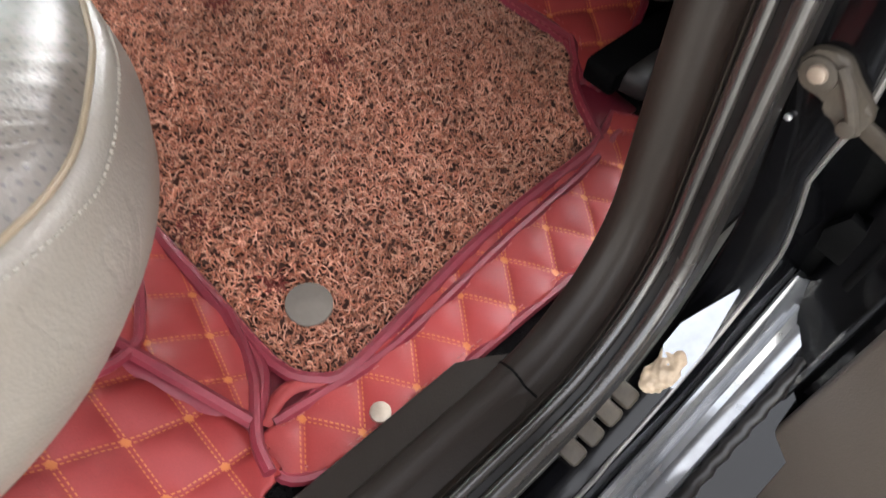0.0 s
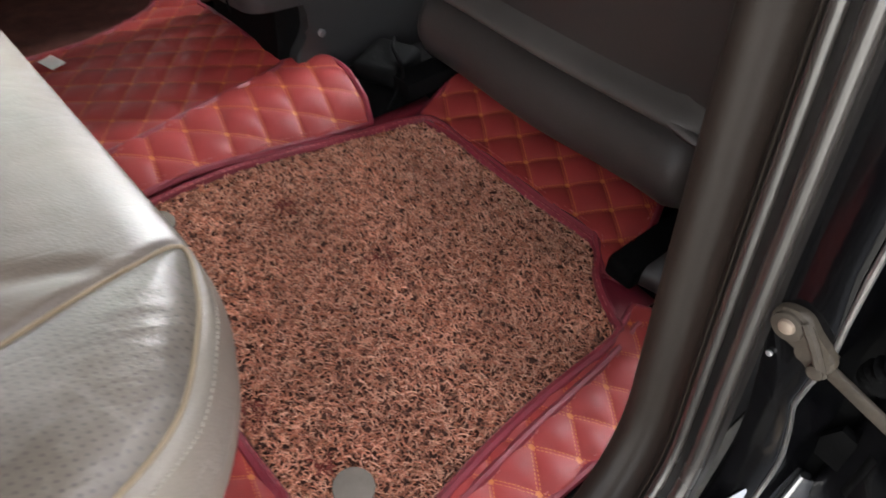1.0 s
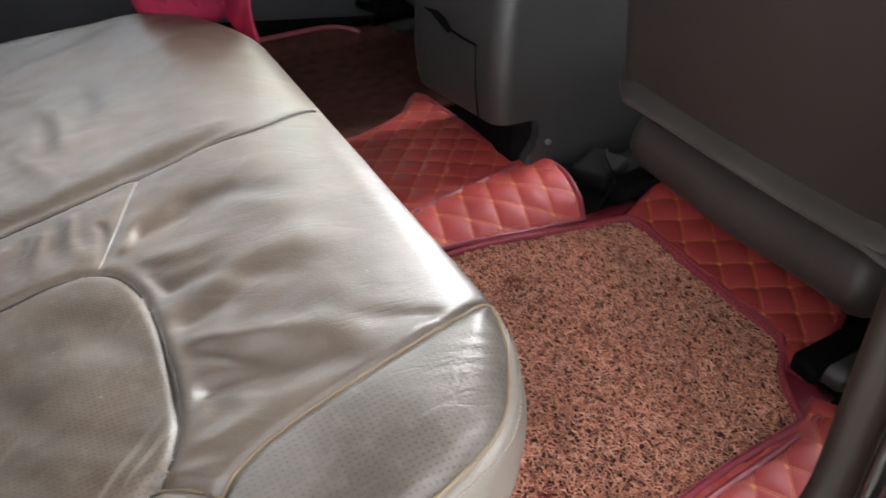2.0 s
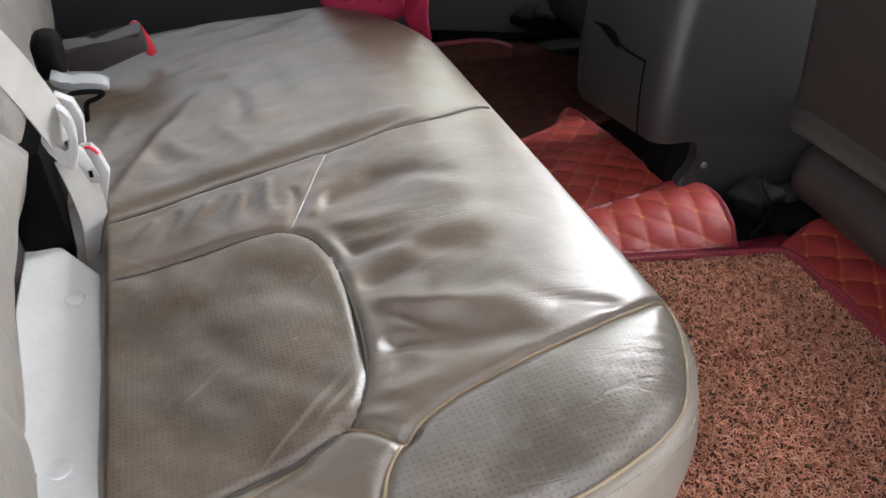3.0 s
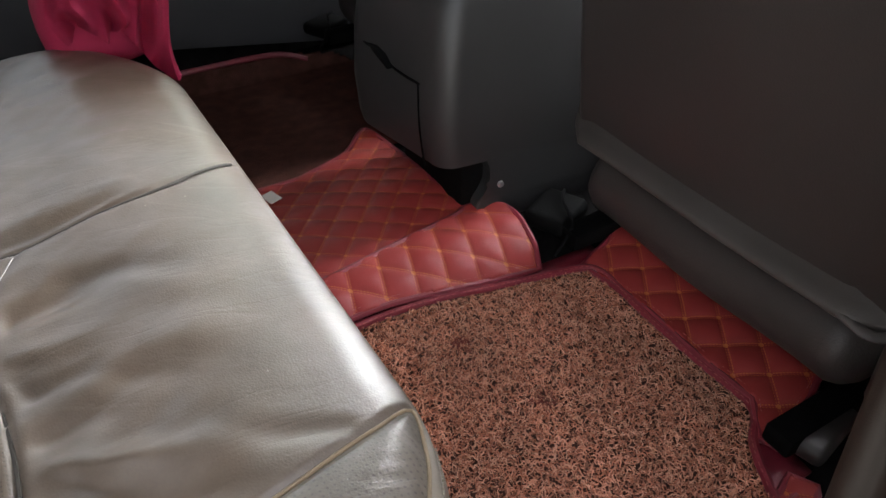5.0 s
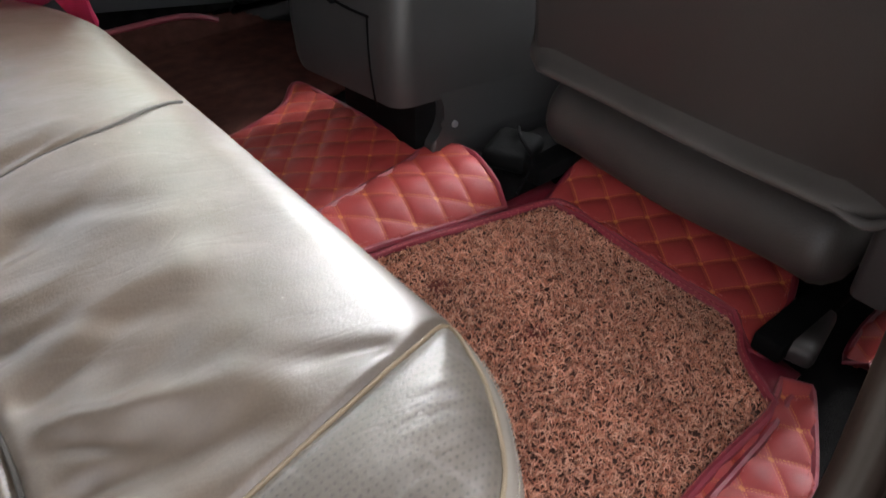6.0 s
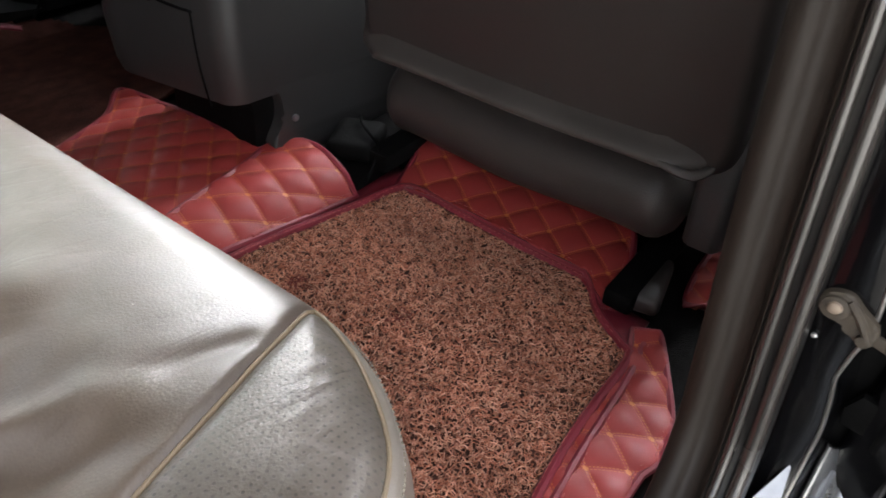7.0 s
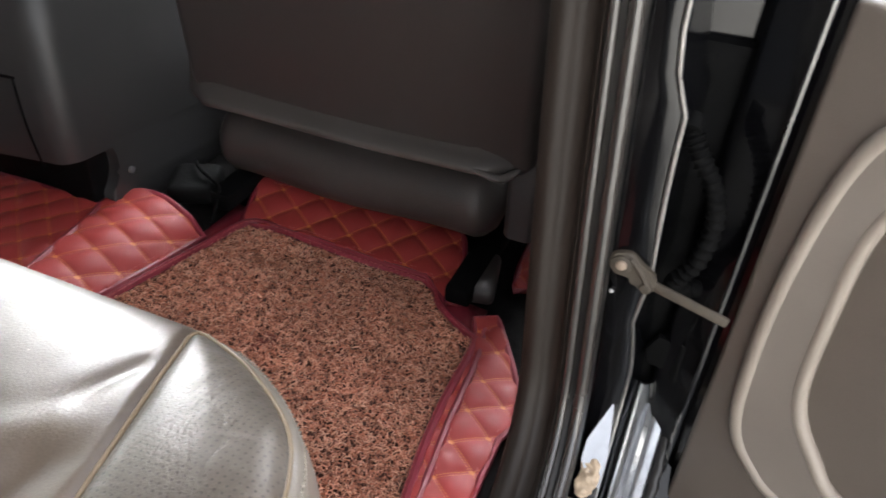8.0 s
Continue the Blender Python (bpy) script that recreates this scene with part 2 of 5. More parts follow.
PIPE_RED = material("maroon_binding", (0.2, 0.022, 0.035), 0.42, vary=0.2, scale=25, fine=500, bump=0.3)
COIL = coil_material("coil_strands")
TUFT = material("dirty_red_strands", (0.2, 0.035, 0.025), 0.6, vary=0.4, scale=90)
COIL_BASE = material("coil_backing", (0.085, 0.033, 0.022), 0.8, vary=0.4, scale=60, fine=500, bump=0.8, dist=0.003)
BUTTON = material("grey_button", (0.19, 0.165, 0.138), 0.65, vary=0.12, scale=40, spec=0.15)
SNAP = material("snap_metal", (0.42, 0.35, 0.28), 0.42, metal=0.6)
PLASTIC = material("dark_grey_plastic", (0.038, 0.038, 0.039), 0.5, vary=0.15, scale=6, fine=700, bump=0.25)
CONSOLE = material("console_plastic", (0.029, 0.0285, 0.028), 0.45, vary=0.18, scale=5, fine=700, bump=0.2)
SEAT_ROLL = material("seat_roll_vinyl", (0.042, 0.0355, 0.0322), 0.5, vary=0.2, scale=9, fine=400, bump=0.4)
# Seat back vinyl made lighter: the light on the up-facing ledge is painted in.
LIT_SEAT_LIP = material("lit_seat_lip", (0.056, 0.048, 0.043), 0.5, vary=0.15, scale=12, fine=500, bump=0.25)
SEATBACK = material("seat_back_vinyl", (0.032, 0.0268, 0.0248), 0.48, vary=0.15, scale=5, fine=500, bump=0.25)
TRIM = material("pillar_trim", (0.0195, 0.0145, 0.0115), 0.52, spec=0.22, vary=0.15, scale=8, fine=600, bump=0.25)
RUBBER = material("rubber_seal", (0.014, 0.012, 0.011), 0.34, spec=0.5, vary=0.1, scale=3, fine=500, bump=0.03)
# Seal rubber with a raised base colour for the lips' bright highlight lines.
SEAL_SHEEN = material("seal_lip_sheen", (0.03, 0.026, 0.023), 0.25, spec=0.9, vary=0.08, scale=3, fine=500, bump=0.03)
PAINT = material("black_body_paint", (0.003, 0.003, 0.0035), 0.13, vary=0.5, scale=5, fine=60, bump=0.02, coat=0.14, spec=0.3)
SILL_PAINT = material("polished_black_sill_paint", (0.012, 0.012, 0.013), 0.1, vary=0.5, scale=14, fine=80, bump=0.03, coat=1.0, spec=1.0)
# Pale metal on black paint: highlight and sky reflection set into the colour.
FLANGE_HIGHLIGHT = material("flange_highlight", (0.22, 0.21, 0.2), 0.3, metal=0.6, vary=0.4, scale=25, fine=120)
SILL_REFLECTION = material("sill_sky_reflection", (0.25, 0.255, 0.265), 0.16, metal=0.7, vary=0.35, scale=18, fine=120, bump=0.05, coat=0.6)
SEALER = material("beige_seam_sealer", (0.42, 0.32, 0.22), 0.55, vary=0.3, scale=60, fine=300, bump=0.5)
# Greasy steel and dark parts; also blackens blocks that stand for shade.
GREASE_AND_SHADE = material("greasy_steel_and_shade_black", (0.0035, 0.0035, 0.0035), 0.72, vary=0.6, scale=30, fine=200, bump=0.5, spec=0.06)
BRACKET = material("dusty_zinc_steel", (0.05, 0.039, 0.027), 0.65, vary=0.35, scale=60, fine=400, bump=0.4)
BOLT = material("bright_bolt", (0.27, 0.21, 0.16), 0.4, metal=0.2, vary=0.2, scale=90)
DOOR_TRIM = material("door_trim_plastic", (0.105, 0.085, 0.07), 0.45, vary=0.12, scale=6, fine=600, bump=0.25)
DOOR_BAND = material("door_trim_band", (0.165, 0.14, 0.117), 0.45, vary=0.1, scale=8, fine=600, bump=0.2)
# Paler than the trim: the highlight on the rounded moulding edges, as colour.
MOULDING_HIGHLIGHT = material("moulding_highlight", (0.25, 0.212, 0.175), 0.42, vary=0.1, scale=10)
FLOOR_CARPET = material("black_floor_carpet", (0.009, 0.0085, 0.0085), 0.95, vary=0.5, scale=40, fine=600, bump=0.9, dist=0.003, spec=0.05)
PALE_PANEL = material("pale_vinyl", (0.84, 0.835, 0.81), 0.45, vary=0.1, scale=10)
WEBBING = material("grey_webbing", (0.4, 0.385, 0.36), 0.6, vary=0.12, scale=20, fine=900, bump=0.5)
STEEL = material("bare_steel", (0.6, 0.6, 0.6), 0.3, metal=0.9)
BUCKLE = material("pale_plastic", (0.4, 0.39, 0.38), 0.4, vary=0.1)
GREY_PLASTIC = material("mid_grey_plastic", (0.2, 0.2, 0.205), 0.35, vary=0.1)
RED_TAB = material("red_plastic", (0.75, 0.03, 0.06), 0.35, vary=0.1)
CLOTH = material("pink_cloth", (0.42, 0.018, 0.07), 0.85, vary=0.2, scale=20, fine=900, bump=0.6, dist=0.002)
PAPER = material("white_paper", (0.75, 0.72, 0.66), 0.7, vary=0.08)
LINING = material("roof_fabric", (0.12, 0.112, 0.102), 0.9, vary=0.08, scale=8, fine=600, bump=0.3)
def tinted(name, tone):
    """Window glass: tinted, with the clear reflection of a pane."""
    m = bpy.data.materials.new(name)
    m.use_nodes = True
    nt = m.node_tree
    nt.nodes.remove(nt.nodes["Principled BSDF"])
    thru, shine, mix, fres = (nt.nodes.new(k) for k in ("ShaderNodeBsdfTransparent", "ShaderNodeBsdfGlossy", "ShaderNodeMixShader", "ShaderNodeFresnel"))
    thru.inputs["Color"].default_value = (*tone, 1)
    shine.inputs["Roughness"].default_value = 0.02
    nt.links.new(fres.outputs[0], mix.inputs[0])
    nt.links.new(thru.outputs[0], mix.inputs[1])
    nt.links.new(shine.outputs[0], mix.inputs[2])
    nt.links.new(mix.outputs[0], nt.nodes["Material Output"].inputs["Surface"])
    return m


# Tints for unseen far panes, set to control light and sheen on the bench.
TINT = tinted("dimming_rear_glass", (0.225, 0.229, 0.235))
CLEAR = tinted("dimming_front_glass", (0.5, 0.525, 0.51))
# Unseen ground, made pale to bounce light in through the door opening.
GROUND = material("pale_bounce_ground", (0.32, 0.30, 0.27), 0.85, vary=0.25, scale=2, fine=60, bump=0.5, dist=0.01)

# ---- shaping helpers ----


def part(name, bm, mat, parent=None, label="", smooth=True, sharp=42):
    me = bpy.data.meshes.new(name)
    bmesh.ops.recalc_face_normals(bm, faces=bm.faces[:])
    bm.to_mesh(me)
    bm.free()
    me.materials.append(mat)
    if smooth:
        me.polygons.foreach_set("use_smooth", [True] * len(me.polygons))
        me.set_sharp_from_angle(angle=radians(sharp))
    ob = new(name, me)
    if parent is not None:
        ob.parent = parent
    if label:
        tagged(ob, label)
    return ob


def mesh_part(name, verts, faces, mat, parent=None, label="", uv=None, smooth=True):
    me = bpy.data.meshes.new(name)
    me.from_pydata(verts, [], faces)
    if uv is not None:
        lay = me.uv_layers.new(name="UVMap")
        idx = np.empty(len(me.loops), dtype=np.int32)
        me.loops.foreach_get("vertex_index", idx)
        lay.data.foreach_set("uv", np.asarray(uv, dtype=np.float32)[idx].ravel())
    me.materials.append(mat)
    if smooth:
        me.polygons.foreach_set("use_smooth", [True] * len(me.polygons))
    me.validate()
    me.update()
    ob = new(name, me)
    if parent is not None:
        ob.parent = parent
    if label:
        tagged(ob, label)
    return ob


def thing(name, label, category, group="", kind=""):
    return tagged(new(name), label, category, group, kind)


def rbox(bm, centre, size, bevel=0.004, segs=2, turn=None):
    m = Matrix.Translation(centre) @ (turn if turn else Matrix.Identity(4)) @ Matrix.Diagonal((*size, 1))
    got = bmesh.ops.create_cube(bm, size=1.0, matrix=m)
    edges = {e for v in got["verts"] for e in v.link_edges}
    if bevel:
        bmesh.ops.bevel(bm, geom=list(edges), offset=bevel, segments=segs, profile=0.5, affect="EDGES")
    return bm


def box(centre, size, bevel=0.004, segs=2, turn=None):
    return rbox(bmesh.new(), centre, size, bevel, segs, turn)


def prism(poly, lo, hi, axis="z", bevel=0.0, segs=2, bm=None):
    """A plate with the outline poly, from lo to hi along an axis; poly is in the other two, in the order xyz."""
    bm = bm if bm else bmesh.new()

    def at(p, h):
        return {"z": (p[0], p[1], h), "y": (p[0], h, p[1]), "x": (h, p[0], p[1])}[axis]

    low = [bm.verts.new(at(p, lo)) for p in poly]
    high = [bm.verts.new(at(p, hi)) for p in poly]
    k = len(poly)
    faces = [bm.faces.new(low[::-1]), bm.faces.new(high)]
    faces += [bm.faces.new((low[i], low[(i + 1) % k], high[(i + 1) % k], high[i])) for i in range(k)]
    if bevel:
        edges = {e for f in faces[:2] for e in f.edges}
        bmesh.ops.bevel(bm, geom=list(edges), offset=bevel, segments=segs, profile=0.5, affect="EDGES")
    return bm


def smooth_path(points, steps=8, closed=False):
    """Catmull-Rom through the points."""
    p = [Vector(q) for q in points]
    n, out = len(p), []
    for i in range(n if closed else n - 1):
        a = p[(i - 1) % n] if closed or i else p[0] * 2 - p[1]
        b, c = p[i], p[(i + 1) % n]
        d = p[(i + 2) % n] if closed or i + 2 < n else p[-1] * 2 - p[-2]
        for s in range(steps):
            t = s / steps
            out.append(0.5 * ((2 * b) + (c - a) * t + (2 * a - 5 * b + 4 * c - d) * t * t + (3 * b - a - 3 * c + d) * t ** 3))
    if not closed:
        out.append(p[-1])
    return out


def tube(points, radius, sides=8, closed=False, bm=None, flat=1.0, ripple=None):
    """A round cord along points; flat squeezes it towards the z axis; ripple(i) scales ring i."""
    bm = bm if bm else bmesh.new()
    pts = [Vector(p) for p in points]
    n = len(pts)
    rings, side = [], None
    for i, p in enumerate(pts):
        a = pts[(i - 1) % n] if closed or i else p
        b = pts[(i + 1) % n] if closed or i + 1 < n else p
        d = (b - a).normalized()
        if side is None:
            side = d.orthogonal().normalized() if abs(d.z) > 0.9 else d.cross(Vector((0, 0, 1))).normalized()
        side = (side - d * side.dot(d)).normalized()
        up = side.cross(d)
        k = radius * (ripple(i) if ripple else 1)
        rings.append([bm.verts.new(p + k * (math.cos(a2) * side + flat * math.sin(a2) * up)) for a2 in (2 * math.pi * j / sides for j in range(sides))])
    for i in range(n if closed else n - 1):
        r, s = rings[i], rings[(i + 1) % n]
        for j in range(sides):
            bm.faces.new((r[j], r[(j + 1) % sides], s[(j + 1) % sides], s[j]))
    if not closed:
        bm.faces.new(rings[0][::-1])
        bm.faces.new(rings[-1])
    return bm


def disc(centre, radius, height, bm=None, segs=28, bevel=0.0012, turn=None):
    bm = bm if bm else bmesh.new()
    m = Matrix.Translation(centre) @ (turn if turn else Matrix.Identity(4))
    got = bmesh.ops.create_cone(bm, cap_ends=True, segments=segs, radius1=radius, radius2=radius, depth=height, matrix=m)
    if bevel:
        caps = {e for v in got["verts"] for f in v.link_faces if len(f.verts) == segs for e in f.edges}
        bmesh.ops.bevel(bm, geom=list(caps), offset=bevel, segments=2, profile=0.5, affect="EDGES")
    return bm


def inside(x, y, poly):
    """Even-odd test on arrays."""
    r = np.zeros(np.shape(x), bool)
    k = len(poly)
    for i in range(k):
        (x0, y0), (x1, y1) = poly[i][:2], poly[(i + 1) % k][:2]
        if y0 != y1:
            r ^= ((y0 > y) != (y1 > y)) & (x < (x1 - x0) * (y - y0) / (y1 - y0) + x0)
    return r


def line_gap(x, y, line):
    """Distance of arrays from a polyline."""
    best = np.full(np.shape(x), 9.0)
    for (x0, y0), (x1, y1) in zip(line[:-1], line[1:]):
        dx, dy = x1 - x0, y1 - y0
        t = np.clip(((x - x0) * dx + (y - y0) * dy) / (dx * dx + dy * dy + 1e-12), 0, 1)
        best = np.minimum(best, np.hypot(x - x0 - t * dx, y - y0 - t * dy))
    return best


def flat_curve(points, steps=6, closed=False):
    return [(p.x, p.y) for p in smooth_path([(*q, 0) for q in points], steps, closed)]


def field(name, poly, height, mat, parent, label="", cell=0.004, thick=0.004, lattice=None, pillow=0.0):
    """A sheet with the outline poly and the height function height(x, y), of real thickness.
    lattice(x, y) gives the two stitch coordinates; pillow swells the sheet between the stitches."""
    xs, ys = [p[0] for p in poly], [p[1] for p in poly]
    nx, ny = int((max(xs) - min(xs)) / cell) + 2, int((max(ys) - min(ys)) / cell) + 2
    gx, gy = np.meshgrid(min(xs) + cell * np.arange(nx), min(ys) + cell * np.arange(ny), indexing="ij")
    keep = inside(gx[:-1, :-1] + cell / 2, gy[:-1, :-1] + cell / 2, poly)
    gz = height(gx, gy)
    uv = None
    if lattice:
        a, b = lattice(gx, gy)
        gz = gz + pillow * np.sqrt(np.abs(np.sin(np.pi * a) * np.sin(np.pi * b)))
        uv = np.stack([a, b], -1).reshape(-1, 2)
    ids = np.arange(nx * ny).reshape(nx, ny)
    top = np.stack([gx, gy, gz], -1).reshape(-1, 3)
    verts = np.concatenate([top, top - (0, 0, thick)])
    a, b, c, d = ids[:-1, :-1][keep], ids[1:, :-1][keep], ids[1:, 1:][keep], ids[:-1, 1:][keep]
    off = nx * ny
    faces = np.concatenate([np.stack([a, b, c, d], -1), np.stack([d + off, c + off, b + off, a + off], -1)])
    pad = np.pad(keep, 1)
    for mask, p, q in ((~pad[1:-1, :-2], ids[:-1, :-1], ids[1:, :-1]), (~pad[2:, 1:-1], ids[1:, :-1], ids[1:, 1:]),
                       (~pad[1:-1, 2:], ids[1:, 1:], ids[:-1, 1:]), (~pad[:-2, 1:-1], ids[:-1, 1:], ids[:-1, :-1])):
        rim = keep & mask
        p, q = p[rim], q[rim]
        faces = np.concatenate([faces, np.stack([p + off, q + off, q, p], -1)])
    used, inv = np.unique(faces, return_inverse=True)
    uvs = np.concatenate([uv, uv])[used] if uv is not None else None
    return mesh_part(name, verts[used].tolist(), inv.reshape(-1, 4).tolist(), mat, parent, label, uvs)


def pad(half_u, half_v, corner, roll, side, cell, depth):
    """Vertices and faces of an upholstered pad lying in the uv plane, top at w = 0: rounded corners, rolled edge, upright sides.
    depth(u, v) is added to w on the top and fades over the roll. Returns arrays of vertices, quads and the roll's progress."""
    arc = roll * math.pi / 2
    reach = (corner - roll) + arc + side

    def axis(half):
        core = half - corner
        inner = np.linspace(-core, core, max(2, int(2 * core / cell) + 1))
        outer = np.concatenate([np.linspace(0, corner - roll, max(2, int((corner - roll) / cell) + 1))[1:] if corner > roll else [],
                                (corner - roll) + np.linspace(0, arc, 15)[1:], (corner - roll) + arc + np.linspace(0, side, 9)[1:]])
        return np.concatenate([-core - outer[::-1], inner, core + outer]), core

    su, cu = axis(half_u)
    sv, cv = axis(half_v)
    gu, gv = np.meshgrid(su, sv, indexing="ij")
    a, b = np.maximum(np.abs(gu) - cu, 0), np.maximum(np.abs(gv) - cv, 0)
    m, h = np.maximum(a, b), np.maximum(np.hypot(a, b), 1e-9)
    ang = np.clip((m - (corner - roll)) / roll, 0, math.pi / 2)
    rad = np.where(m < corner - roll, m, corner - roll + roll * np.sin(ang))
    low = np.clip(m - (corner - roll) - arc, 0, None)
    u = np.sign(gu) * (np.minimum(np.abs(gu), cu) + rad * a / h)
    v = np.sign(gv) * (np.minimum(np.abs(gv), cv) + rad * b / h)
    w = -roll * (1 - np.cos(ang)) - low + depth(u, v) * np.cos(ang)
    nx, ny = gu.shape
    ids = np.arange(nx * ny).reshape(nx, ny)
    quads = np.stack([ids[:-1, :-1], ids[1:, :-1], ids[1:, 1:], ids[:-1, 1:]], -1).reshape(-1, 4)
    return np.stack([u, v, w], -1).reshape(-1, 3), quads, (ang / (math.pi / 2)).ravel()


def wrinkle(x, y, z=0.0):
    return noise.noise(Vector((x, y, z)))


wrinkles = np.vectorize(wrinkle)

# ---- the setting: floor, body, ground ----


def floor_z(x, y):
    """The floor pan climbs from either sill to the tunnel."""
    m = np.minimum(y, 1.86 - y)
    return 0.0911 * m


ground_bm = bmesh.new()
bmesh.ops.create_grid(ground_bm, x_segments=40, y_segments=40, size=400)
for v in ground_bm.verts:
    v.co.z = -0.45
tagged(part("ground", ground_bm, GROUND), "unseen ground outside the car, pale to bounce light in", "ground", kind="structure")

floor = field("floor", [(-0.7, 0.11), (1.6, 0.11), (1.6, 1.76), (-0.7, 1.76)], lambda x, y: floor_z(x, y) - 0.014, FLOOR_CARPET, None, cell=0.05, thick=0.02)
tagged(floor, "black needle-felt carpet covering the car floor", "floor", kind="structure")

# Unseen shell closing the cabin; roof kept dark and long to cut fill light.
roof_bm = box((-0.13, 0.95, 1.34), (2.74, 1.62, 0.05), 0.02)
tagged(part("ceiling", roof_bm, LINING), "unseen fabric roof lining kept dark to cut fill light", "ceiling", kind="structure")
tagged(part("wall_rear", box((-1.5, 0.93, 0.36), (0.08, 1.7, 2.1), 0.01), DOOR_TRIM), "grey trim closing the rear of the cabin", "wall", kind="structure")
tagged(part("wall_front", box((1.6, 0.93, 0.14), (0.1, 1.7, 1.12), 0.02), PLASTIC), "dark plastic bulkhead under the windscreen", "wall", kind="structure")
tagged(part("wall_rear_quarter", box((-1.14, 0.06, 0.25), (0.72, 0.10, 1.4), 0.02), DOOR_TRIM), "grey quarter trim behind the door opening", "wall", kind="structure")
tagged(part("wall_front_door", box((1.03, 0.04, 0.05), (1.06, 0.1, 0.9), 0.004), GREASE_AND_SHADE), "black painted lower wall of the closed front door", "wall", kind="structure")

far_door = thing("door_far", "dark grey closed door trim on the far side", "door", kind="structure")
part("door_panel", prism([(-1.46, 0.02), (-0.25, 0.06), (-0.1, 0.15), (0.69, 0.02), (1.55, 0.0), (1.55, 0.58), (0.4, 0.60), (0.2, 0.60), (0.1, 0.60), (-1.46, 0.60)], 1.70, 1.80, "y", 0.012), PLASTIC, far_door)
part("sill_cover", box((0.05, 1.80, 0.0), (3.1, 0.07, 0.5), 0.008), FLOOR_CARPET, far_door)
part("pillar", box((-1.12, 1.77, 0.94), (0.66, 0.06, 0.84), 0.01), PLASTIC, far_door)
# Both panes are out of view and only dim the incoming light.
part("window_pane", box((-0.21, 1.765, 0.90), (1.16, 0.005, 0.70), 0.001, 1), TINT, far_door, "unseen dark pane added to dim the light on the bench")
part("window_pane", box((0.99, 1.765, 0.89), (1.0, 0.005, 0.72), 0.001, 1), CLEAR, far_door, "unseen half-dark pane added to limit the far light")
part("header_rail", box((0.04, 1.76, 1.29), (2.4, 0.06, 0.10), 0.012), PLASTIC, far_door)
part("pillar", box((0.43, 1.75, 0.90), (0.12, 0.07, 0.76), 0.012), PLASTIC, far_door)

# ---- door opening: pillar, seal, painted frame ----
STEPS = []
for k in range(25):
    STEPS.append((0.40, 0.97 - k * 0.81 / 24, -1.0, 0.0))
for k in range(1, 17):
    a = math.pi / 2 * k / 16
    STEPS.append((0.26 + 0.14 * math.cos(a), 0.16 - 0.14 * math.sin(a), -math.cos(a), math.sin(a)))
for k in range(1, 21):
    STEPS.append((0.26 - k * 0.05, 0.02, 0.0, 1.0))


def lean(x, z):
    """How far the frame stands in (+) or out (-) along its way."""
    if z > 0.35:
        return (z - 0.35) * 0.07
    if z > 0.03 and x > 0.27:
        return -0.024 * (0.35 - z) / 0.32
    return -0.024


def sweep(profile, bm=None):
    """Sweep a closed profile of (y, n) along the door opening; a profile may be a function of (x, z)."""
    bm = bm if bm else bmesh.new()
    rings = []
    for x, z, nx, nz in STEPS:
        prof = profile(x, z) if callable(profile) else profile
        off = lean(x, z)
        rings.append([bm.verts.new((x + nx * d, y + off, z + nz * d)) for y, d in prof])
    k = len(rings[0])
    for r, s in zip(rings[:-1], rings[1:]):
        for j in range(k):
            bm.faces.new((r[j], r[(j + 1) % k], s[(j + 1) % k], s[j]))
    bm.faces.new(rings[0])
    bm.faces.new(rings[-1][::-1])
    return bm


def ring_profile(y, n, r, sides=10, flat=1.0):
    return [(y + r * math.cos(a), n + r * flat * math.sin(a)) for a in (2 * math.pi * j / sides for j in range(sides))]


EDGE_Z = [-0.03, 0.15, 0.22, 0.235, 0.288, 0.347, 0.417, 0.469, 0.486, 0.523, 0.9]
EDGE_Y = [0.038, 0.042, 0.051, 0.056, 0.047, 0.053, 0.057, 0.058, 0.069, 0.076, 0.09]


def paint_profile(x, z):
    e = float(np.interp(z, EDGE_Z, EDGE_Y)) - lean(x, z) if x > 0.3 else 0.062
    p = -0.003 - float(np.interp(z, [0.0, 0.05, 0.10, 0.30], [0.045, 0.052, 0.048, 0.0])) if x > 0.3 else -0.048
    b = 0.0018 if z < 0.33 else 0.0034
    return [(0.098, p - 0.05), (0.0965, p - 0.008), (0.093, p - 0.001), (0.091, p), (e + 2.2 * b, p), (e + 1.2 * b, p - 0.3 * b), (e + 0.4 * b, p - b), (e, p - 2.2 * b), (e - 0.003, p - 0.03),
            (e - 0.012, -0.115), (-0.04, -0.12), (-0.05, -0.2), (0.09, -0.2)]


frame_thing = thing("door_frame", "black door frame with grey pillar trim and rubber seal", "door frame", kind="structure")
part("pillar_trim", sweep(flat_curve([(0.169, -0.10), (0.171, -0.03), (0.171, 0.002), (0.166, 0.010), (0.158, 0.013), (0.150, 0.010), (0.143, 0.003), (0.131, 0.004), (0.126, 0.010), (0.124, 0.004), (0.124, -0.05)], 3, True)), TRIM, frame_thing, "brownish grey plastic pillar trim")
seal = part("door_seal", sweep([(0.127, -0.004), (0.125, 0.004), (0.094, 0.003), (0.092, -0.004)]), RUBBER, frame_thing, "black rubber double-lip door seal")
part("seal_lip", sweep(ring_profile(0.118, 0.008, 0.0052)), SEAL_SHEEN, seal)
part("seal_lip", sweep(ring_profile(0.101, 0.008, 0.0068)), SEAL_SHEEN, seal)
part("painted_flange", sweep(paint_profile), PAINT, frame_thing, "glossy black painted body flange")
